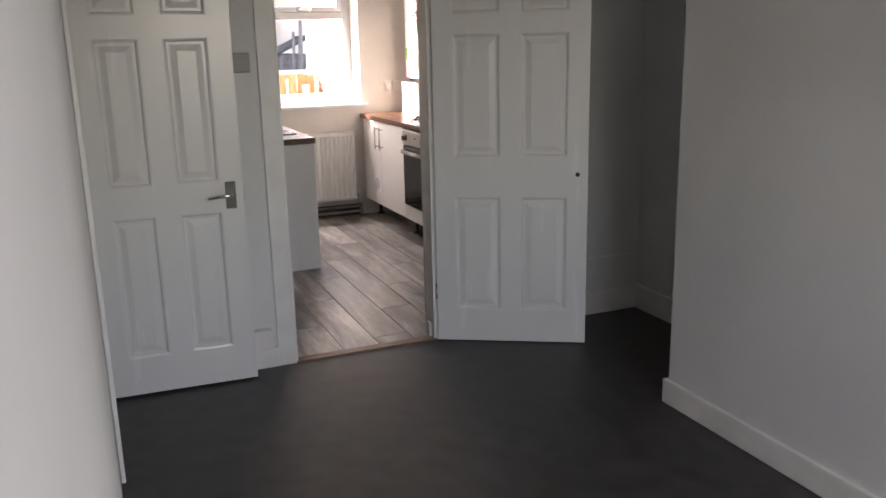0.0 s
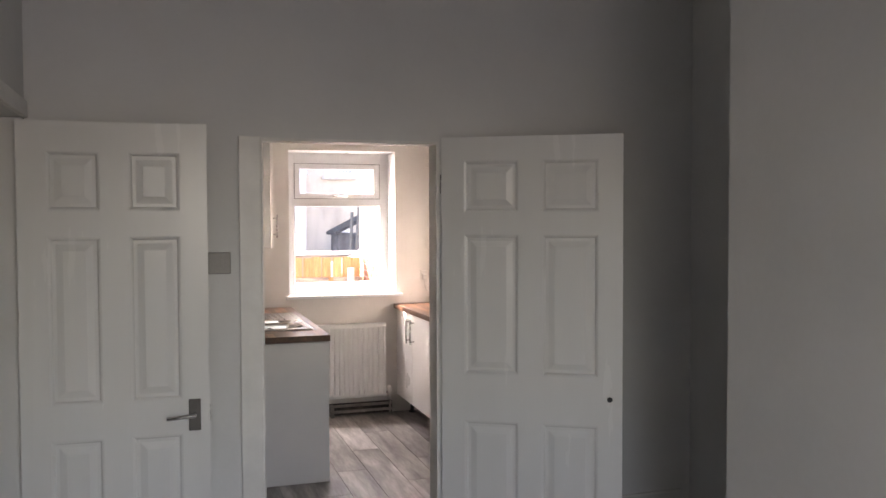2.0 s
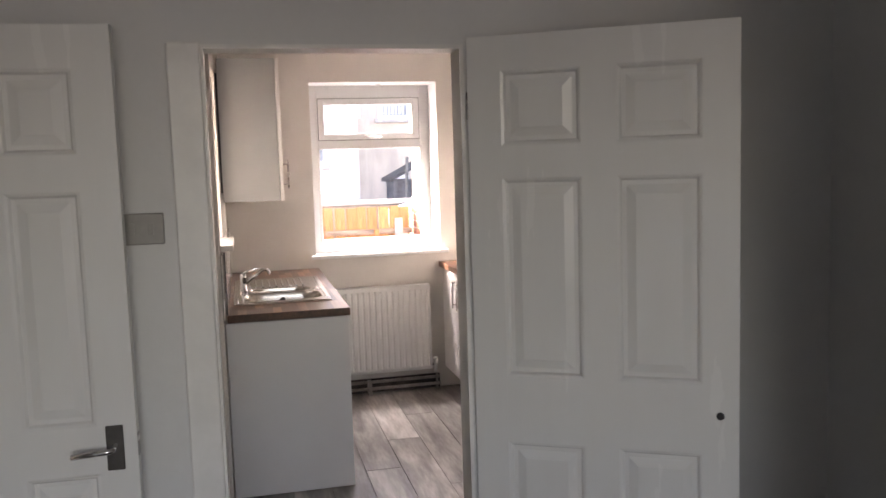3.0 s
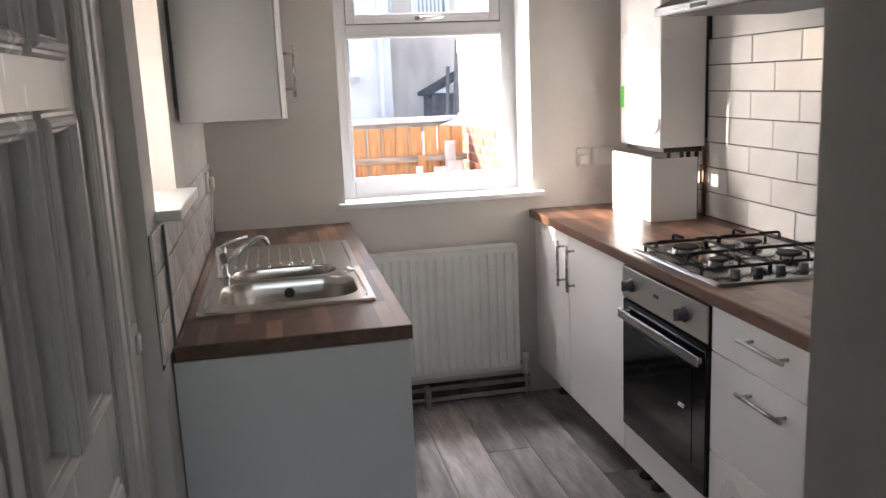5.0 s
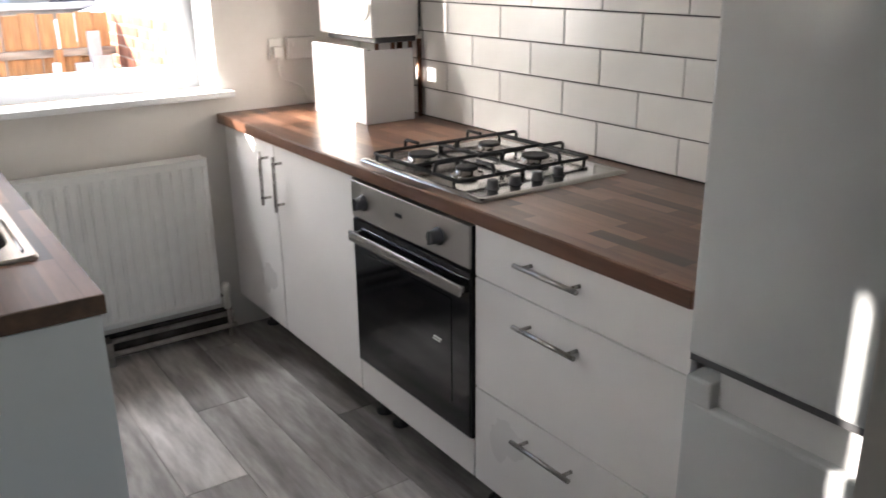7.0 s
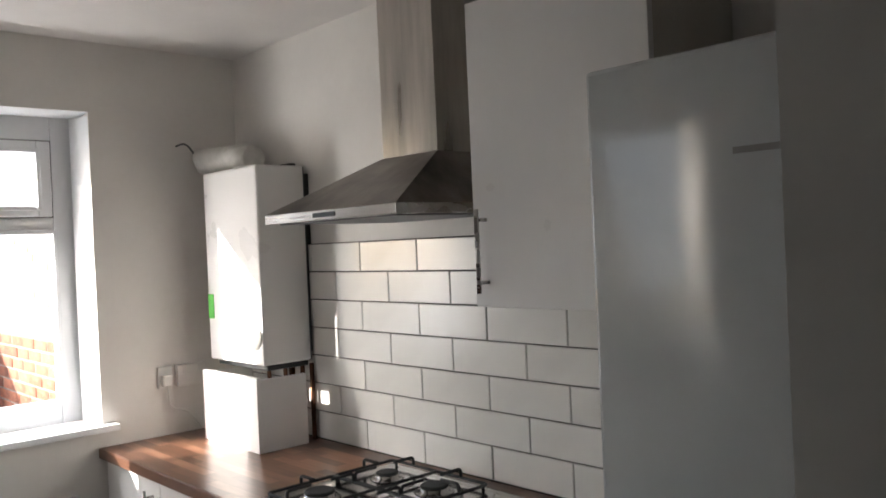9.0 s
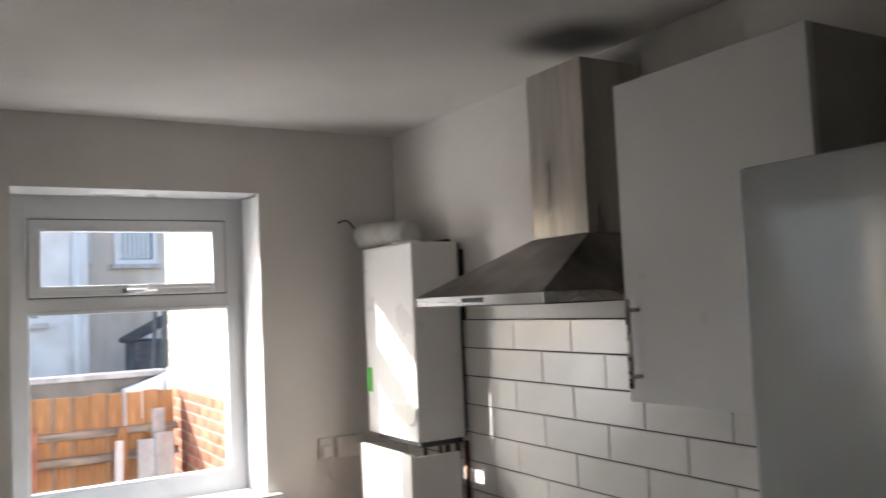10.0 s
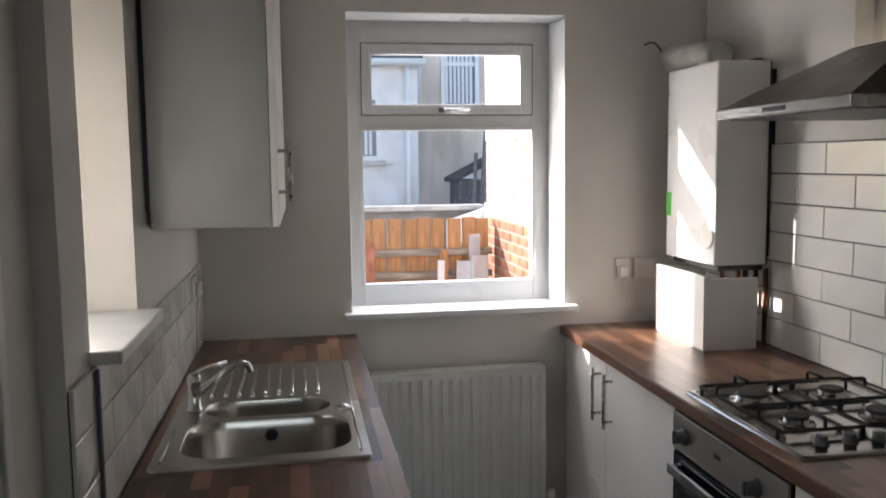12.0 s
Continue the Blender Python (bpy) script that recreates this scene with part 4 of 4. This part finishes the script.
for x in (-0.2, 0.17):
    part("bracket", boxes(((x, 0.0, 0.1), (x + 0.03, 0.077, 0.5))), RAD, rad)
vv = part("valve", lathe(bmesh.new(), [(0.014, -0.06), (0.014, 0.0), (0.019, 0.005), (0.019, 0.04), (0.012, 0.05)], (w + 0.03, -0.002, 0.03), 14), PLAST, rad, "white lockshield valve")
part("tail", tube(bmesh.new(), [(w - 0.01, 0, 0.03), (w + 0.03, 0, 0.03)], 0.009, 8), STEEL, rad)
hp = thing("heating_pipes", "painted heating pipes along the floor under the radiator", "pipes", (-0.45, -0.06, 0.0))
for y, zz in ((0.012, 0.085), (-0.02, 0.045)):
    part("pipe", tube(bmesh.new(), [(-0.39, y, zz), (0.42, y, zz)], 0.011, 10), PIPEP, hp)
part("riser", tube(bmesh.new(), [(0.395, -0.02, 0.0), (0.395, -0.02, 0.13)], 0.009, 8), PIPEP, hp)
part("clip", boxes(((-0.1, -0.035, 0.0), (-0.075, 0.03, 0.10))), PIPEP, hp)
for x0, nm in ((0.268, "single"), (0.378, "double")):
    hw = 0.030 if nm == "single" else 0.062
    so = thing("wall_socket", "white plastic %s wall socket above the worktop" % nm, "socket", (x0 if nm == "single" else 0.375, -0.001, 1.14))
    part("plate", boxes(((-hw, -0.028 if nm == "double" else -0.012, -0.043), (hw, 0, 0.043)), bev=0.004), PLAST, so)
    if nm == "single":
        part("plug", boxes(((-0.022, -0.04, -0.035), (0.022, -0.012, 0.012)), bev=0.007), PLAST, so)
        part("cable", tube(bmesh.new(), rounded([(0, -0.03, -0.03), (0.01, -0.02, -0.12), (0.10, -0.012, -0.15), (0.14, -0.012, -0.225)], 0.03), 0.0035, 6), PLAST, so)
    else:
        for xx in (-0.03, 0.03):
            part("rocker", boxes(((xx - 0.008, -0.032, 0.008), (xx + 0.008, -0.028, 0.03)), bev=0.001), PLAST, so)

# ---- living room small things ----
sw = thing("light_switch", "dull grey double light switch beside the doorway", "switch", (-1.605, YL, 1.447))
part("plate", boxes(((-0.06, -0.012, -0.043), (0.06, 0, 0.043)), bev=0.004), SWITCHM, sw)
for xx in (-0.025, 0.025):
    part("rocker", boxes(((xx - 0.007, -0.016, -0.016), (xx + 0.007, -0.012, 0.016)), bev=0.001), SWITCHM, sw)
fs = thing("floor_socket", "white surface box on the skirting beside the doorway", "socket", (-1.585, YL - 0.0185, 0.155))
part("box", boxes(((-0.05, -0.03, -0.052), (0.045, 0.018, 0.045)), bev=0.004), PLAST, fs)
part("side_gap", boxes(((-0.062, -0.012, -0.05), (-0.052, 0.016, 0.04))), DARKM, fs)
ds = thing("pipe_boxing", "thin white cable trunking on the alcove wall", "trunking", (0.12, YL - 0.001, 0.325))
part("trunking", boxes(((-0.55, -0.010, -0.006), (0.40, 0, 0.006)), bev=0.002), TRIM, ds)
dstop = thing("door_stop", "small white door stop on the lining foot", "door stop", (DX1 - 0.014, YL + 0.05, 0.009))
part("block", boxes(((-0.012, -0.02, 0), (0.002, 0.02, 0.075)), bev=0.003), TRIM, dstop)

# ---- outside, seen through the window ----
structure("ground", boxes(((-60, 0.28, -0.6), (60, 90, -0.45)), ((-60, -60, -0.6), (-3.4, 0.28, -0.45)), ((-3.4, -60, -0.6), (60, -9.0, -0.45))), CONC, "grey concrete yard and lane", "ground")
FYD = 3.2
fence = thing("yard_fence", "orange cedar board fence with gaps", "fence", (-0.2, FYD, -0.45))
for zz in (0.35, 1.165, 1.343):
    part("rail", boxes(((-2.0, -0.042, zz - 0.027), (0.64, -0.002, zz + 0.027)), bev=0.004), RAILM, fence, "weathered grey rail")
me_board = None
for i in range(22):
    x = -1.965 + i * 0.1182
    if me_board is None:
        ob = part("board", boxes(((0, 0.0, 0.0), (0.1065, 0.018, 1.607)), bev=0.003), FENCE, fence)
        me_board = ob.data
    else:
        ob = new("board", me_board)
        ob.parent = fence
    ob.location = (x, 0, 0.006 * math.sin(i * 2.3))
    ob.rotation_euler = (0, radians(0.3 * math.sin(i * 1.7)), 0)
for i in range(3):
    part("post", boxes(((-1.02 + i * 0.709, 0.06, 0.0), (-0.96 + i * 0.709, 0.12, 1.4)), bev=0.004), RAILM, fence)


def leaning(name, x, y, w, h, t, mat, tilt, turn, label, category):
    """A board or slab on the yard ground, leaning back on what stands behind it."""
    ob = tagged(finish(name, boxes(((-w / 2, -t / 2, 0), (w / 2, t / 2, h)), bev=0.004), mat), label, category)
    ob.matrix_world = pose(x, y, -0.45, -2.5, tilt, turn)


leaning("offcut_post", -0.555, 3.02, 0.07, 1.435, 0.05, BRICK, 0.5, 0, "reddish brown timber post standing by the fence", "timber")
leaning("offcut_board", 0.005, 2.98, 0.055, 1.38, 0.03, FENCE, 2.5, 25, "tan timber offcut leaning on the fence", "timber")
leaning("offcut_board", -0.06, 2.93, 0.05, 1.30, 0.03, UPVC, 3.5, 15, "white painted board leaning on the fence", "timber")
leaning("offcut_plank", 0.275, 3.03, 0.085, 1.487, 0.03, SLABM, 0.5, 5, "grey weathered plank leaning on the fence", "timber")
leaning("paving_slab", 0.165, 2.97, 0.115, 1.285, 0.045, SLABM, 0.5, -6, "pale grey paving slab leaning upright in the yard", "slab")
leaning("paving_slab", 0.285, 2.91, 0.125, 1.33, 0.045, SLABM, 0.8, 8, "pale grey paving slab leaning upright in the yard", "slab")

# brick side wall of the yard
bw = thing("brick_wall", "red brick yard wall with pale mortar", "wall", (0.46, 0, -0.45), kind="structure")
part("mortar", boxes(((0.006, 0.30, 0), (0.20, FYD + 0.3, 1.60))), MORTAR, bw)
me_b = None
for r in range(9):
    for i in range(13):
        y = 0.42 + i * 0.235 + (0.117 if r % 2 else 0)
        if me_b is None:
            ob = part("brick", boxes(((0, 0, 0), (0.1, 0.222, 0.064)), bev=0.004), BRICK, bw)
            me_b = ob.data
        else:
            ob = new("brick", me_b)
            ob.parent = bw
        ob.location = (0.0015 * ((i * 7 + r * 3) % 4), y, 0.93 + r * 0.075)
# White cap colours in the bricks fading out in the sun.
part("coping", boxes(((0.004, 0.30, 1.605), (0.20, FYD + 0.3, 1.64)), bev=0.01), RENDER1, bw, "white wall top for the sun's glare")

# lane wall and buff brick outhouse
lane = thing("lane_wall", "grey rendered lane wall with a pale coping", "wall", (0, 6.2, -0.45), kind="structure")
part("wall", boxes(((-6, 0, 0), (1.05, 0.2, 1.50))), CONC, lane)
part("coping", boxes(((-6, -0.04, 1.502), (1.05, 0.24, 1.56)), bev=0.01), SLABM, lane)
yb = thing("buff_outhouse", "buff brick outhouse wall in bright sun", "outhouse", (1.0, 3.6, -0.45))
part("wall", boxes(((0.008, 0, 0), (2.2, 2.3, 2.28))), MORTAR, yb)
# White wedge that makes the pale triangle beside the lane wall.
bm = bmesh.new()
lo = [bm.verts.new(p) for p in ((-0.42, 2.33, 0), (0.06, 2.33, 0), (0.06, 2.33, 1.54), (-0.42, 2.33, 1.39))]
hi = [bm.verts.new((v.co.x, 2.55, v.co.z)) for v in lo]
bm.faces.new(lo)
bm.faces.new(hi)
for k in range(4):
    bm.faces.new((lo[k], lo[(k + 1) % 4], hi[(k + 1) % 4], hi[k]))
part("sloping_wedge", bm, RENDER1, yb, "white wedge with a sloping top")
part("upper_wall", boxes(((0.0, 0, 2.284), (2.2, 2.3, 4.55)), bev=0.004), RENDER1, yb, "white upper wall")
me_y = None
for r in range(9):
    for i in range(11):
        y = 0.01 + i * 0.235 - (0.117 if r % 2 else 0)
        if y < 0 or y > 2.08:
            continue
        if me_y is None:
            ob = part("brick", boxes(((0, 0, 0), (0.1, 0.222, 0.064)), bev=0.004), YBRICK, yb)
            me_y = ob.data
        else:
            ob = new("brick", me_y)
            ob.parent = yb
        ob.location = (0.002 * ((i * 5 + r * 3) % 4), y, 1.62 + r * 0.075)
# White skin puts the glare of the sun into the lower wall's colour.
part("sun_white_skin", boxes(((-0.014, 0, 0), (0.006, 2.3, 1.60)), bev=0.003), RENDER1, yb, "lower wall coloured white for the sun's glare")
part("roof", boxes(((-0.05, -0.05, 4.556), (2.3, 2.35, 4.64)), bev=0.01), SLATE, yb)

# house across the lane
house = thing("terraced_house", "rendered terraced house across the lane, grey and stained brown", "house", (0, 11.0, -0.45))
part("grey_wall", boxes(((-7, -1.2, 0), (0.79, 4, 3.62))), RENDER1, house, "pale grey rendered rear wing")
part("brown_wall", boxes(((0.79, 0, 0), (8, 5, 6.6))), RENDER2, house, "brown stained render")
part("wing_roof", boxes(((-7.1, -1.35, 3.625), (0.86, 4, 3.74)), bev=0.01), SLATE, house)
part("gutter", tube(bmesh.new(), [(-7, -1.36, 3.60), (0.9, -1.36, 3.60)], 0.055, 10), UPVC, house, "white plastic gutter")
part("drainpipe", tube(bmesh.new(), [(0.62, -1.28, 0.0), (0.62, -1.28, 3.55)], 0.04, 10), UPVC, house, "white drainpipe")
part("drainpipe", tube(bmesh.new(), [(0.98, -0.06, 3.0), (0.98, -0.06, 6.5)], 0.04, 10), UPVC, house, "white drainpipe")
part("roof", boxes(((0.6, -0.25, 6.605), (8.1, 5, 6.75)), bev=0.01), SLATE, house)


def house_window(x0, x1, z0, z1, y):
    wd = part("window", boxes(((x0, y - 0.05, z0), (x0 + 0.07, y - 0.002, z1)), ((x1 - 0.07, y - 0.05, z0), (x1, y - 0.002, z1)), ((x0 + 0.07, y - 0.05, z0), (x1 - 0.07, y - 0.002, z0 + 0.07)), ((x0 + 0.07, y - 0.05, z1 - 0.07), (x1 - 0.07, y - 0.002, z1)), ((x0 + 0.07, y - 0.05, (z0 + z1) / 2 + 0.1), (x1 - 0.07, y - 0.002, (z0 + z1) / 2 + 0.17))), UPVC, house, "white framed window")
    part("pane", boxes(((x0 + 0.07, y - 0.014, z0 + 0.07), (x1 - 0.07, y - 0.003, z1 - 0.07))), BLIND, wd, "window with vertical blinds")
    bm = bmesh.new()
    k = int((x1 - x0 - 0.14) / 0.07)
    for i in range(k):
        box(bm, (x0 + 0.08 + i * 0.07, y - 0.022, z0 + 0.09), (x0 + 0.12 + i * 0.07, y - 0.016, z1 - 0.09))
    part("blind_slats", bm, UPVC, wd)
    part("sill", boxes(((x0 - 0.06, y - 0.12, z0 - 0.07), (x1 + 0.06, y - 0.002, z0 - 0.002))), SLABM, wd)


house_window(1.36, 2.02, 2.98, 4.2, 0.0)
house_window(1.55, 1.95, 1.25, 1.85, 0.0)
house_window(-0.55, 0.2, 2.1, 3.1, -1.2)
shed = thing("garden_shed", "small dark shed with a sloping felt roof", "shed", (1.50, 9.4, -0.45))
part("walls", boxes(((-0.14, 0, 0), (0.35, 0.8, 1.78)), *[((-0.146, -0.012, 0.9 + k * 0.11), (0.352, -0.001, 1.0 + k * 0.11)) for k in range(8)]), SHEDM, shed)
bm = bmesh.new()
q = [bm.verts.new(p) for p in ((-0.22, -0.08, 1.75), (0.40, -0.08, 2.06), (0.40, 0.9, 2.06), (-0.22, 0.9, 1.75), (-0.22, -0.08, 1.81), (0.40, -0.08, 2.13), (0.40, 0.9, 2.13), (-0.22, 0.9, 1.81))]
for f in ((0, 1, 2, 3), (4, 5, 6, 7), (0, 1, 5, 4), (1, 2, 6, 5), (2, 3, 7, 6), (3, 0, 4, 7)):
    bm.faces.new([q[i] for i in f])
part("roof", bm, SLATE, shed)
for i, (x, h2, tilt) in enumerate(((1.58, 2.2, 3), (1.66, 2.6, 4), (1.74, 2.4, 2))):
    pl = tagged(finish("timber_pole", tube(bmesh.new(), [(0, 0, 0), (0, 0, h2)], 0.03, 8), POLEM), "weathered grey pole leaning on the shed", "pole", "poles by the shed")
    pl.matrix_world = pose(x - 0.1, 9.2 - 0.05 * i, -0.45, -1, tilt, 0)

# ---- tiles and boards ----
TP, TH = 0.3045, 0.1042
tile_mesh = {}


def tile_at(parent, x, y0, y1, z0, z1, face, mat):
    """A glazed tile on a side wall; face +1 looks to +x."""
    key = (round(y1 - y0, 4), round(z1 - z0, 4), face)
    if key not in tile_mesh:
        bm = bmesh.new()
        w2, h2, t, c = (y1 - y0) / 2, (z1 - z0) / 2, 0.008 * face, 0.0018
        rings = [[bm.verts.new((dx, sy * (w2 - i), sz * (h2 - i))) for sy, sz in ((-1, -1), (1, -1), (1, 1), (-1, 1))] for dx, i in ((0, 0), (t * 0.8, 0), (t, c))]
        for a, b in zip(rings, rings[1:]):
            for k in range(4):
                bm.faces.new((a[k], a[(k + 1) % 4], b[(k + 1) % 4], b[k]))
        bm.faces.new(rings[-1])
        bmesh.ops.recalc_face_normals(bm, faces=bm.faces)
        if face * sum(f.normal.x * f.calc_area() for f in bm.faces) < 0:
            bmesh.ops.reverse_faces(bm, faces=bm.faces)
        me = bpy.data.meshes.new("tile")
        bm.to_mesh(me)
        bm.free()
        me.materials.append(mat)
        tile_mesh[key] = me
    ob = new("tile", tile_mesh[key])
    ob.parent = parent
    ob.location = (x, (y0 + y1) / 2, (z0 + z1) / 2)


def tile_field(parent, x, face, y_lo, y_hi, z_base, rows, first, gap=0.0038, z_top=None, mat=TILE):
    for r in range(rows):
        z0 = z_base + r * TH
        z1 = min(z0 + TH - gap, z_top or 9)
        off = first + (TP / 2 if r % 2 else 0)
        k0 = int(math.floor((y_lo - off) / TP)) - 1
        for k in range(k0, k0 + 14):
            a, b = max(off + k * TP, y_lo), min(off + (k + 1) * TP - gap, y_hi)
            if b - a > 0.012:
                tile_at(parent, x, a, b, z0, z1, face, mat)


structure("grout", boxes(((XR + 0.005, -0.003, 0.90), (XR + 0.013, -2.333, 1.6425))), GROUT, "dark grey tile grout", "grout")
tile_field(wall_east, XR + 0.006, -1, -2.330, -0.004, 0.9135, 7, -0.855)
structure("grout", boxes(((XL, -0.003, 0.90), (XL + 0.002, -1.868, 1.212))), GROUTW, "grey tile grout", "grout")
tile_field(wall_west, XL + 0.0015, 1, -1.868, -0.004, 0.9135, 3, -0.52, z_top=1.214, mat=TILEW)

structure("trim", boxes(((XL + 0.0105, -1.712, 0.912), (XL + 0.018, -1.724, 1.214)), bev=0.002), GREYP, "grey tile edge strip above the worktop end", "trim")

planks = thing("laminate_floor", "grey-brown oak laminate boards, some with dark joints", "floor", kind="structure")
PW, PL = 0.193, 1.22
plank_mesh = {}
for i in range(11):
    x = XLD - 0.06 + i * PW
    for k in range(5):
        y0 = -3.36 + (k - 1) * PL + (i * 0.457) % PL
        a, b = max(y0, -3.36), min(y0 + PL, -0.002)
        if b - a < 0.02:
            continue
        length = round(b - a, 3)
        if length not in plank_mesh:
            bm = box(bmesh.new(), (0.0008, 0.0008, -0.006), (PW - 0.0008, length - 0.0008, 0.0), 0.0014, 1)
            plank_mesh[length] = bpy.data.meshes.new("plank")
            bm.to_mesh(plank_mesh[length])
            bm.free()
            plank_mesh[length].materials.append(OAK)
        ob = new("plank", plank_mesh[length])
        ob.parent = planks
        ob.location = (x, a, 0)
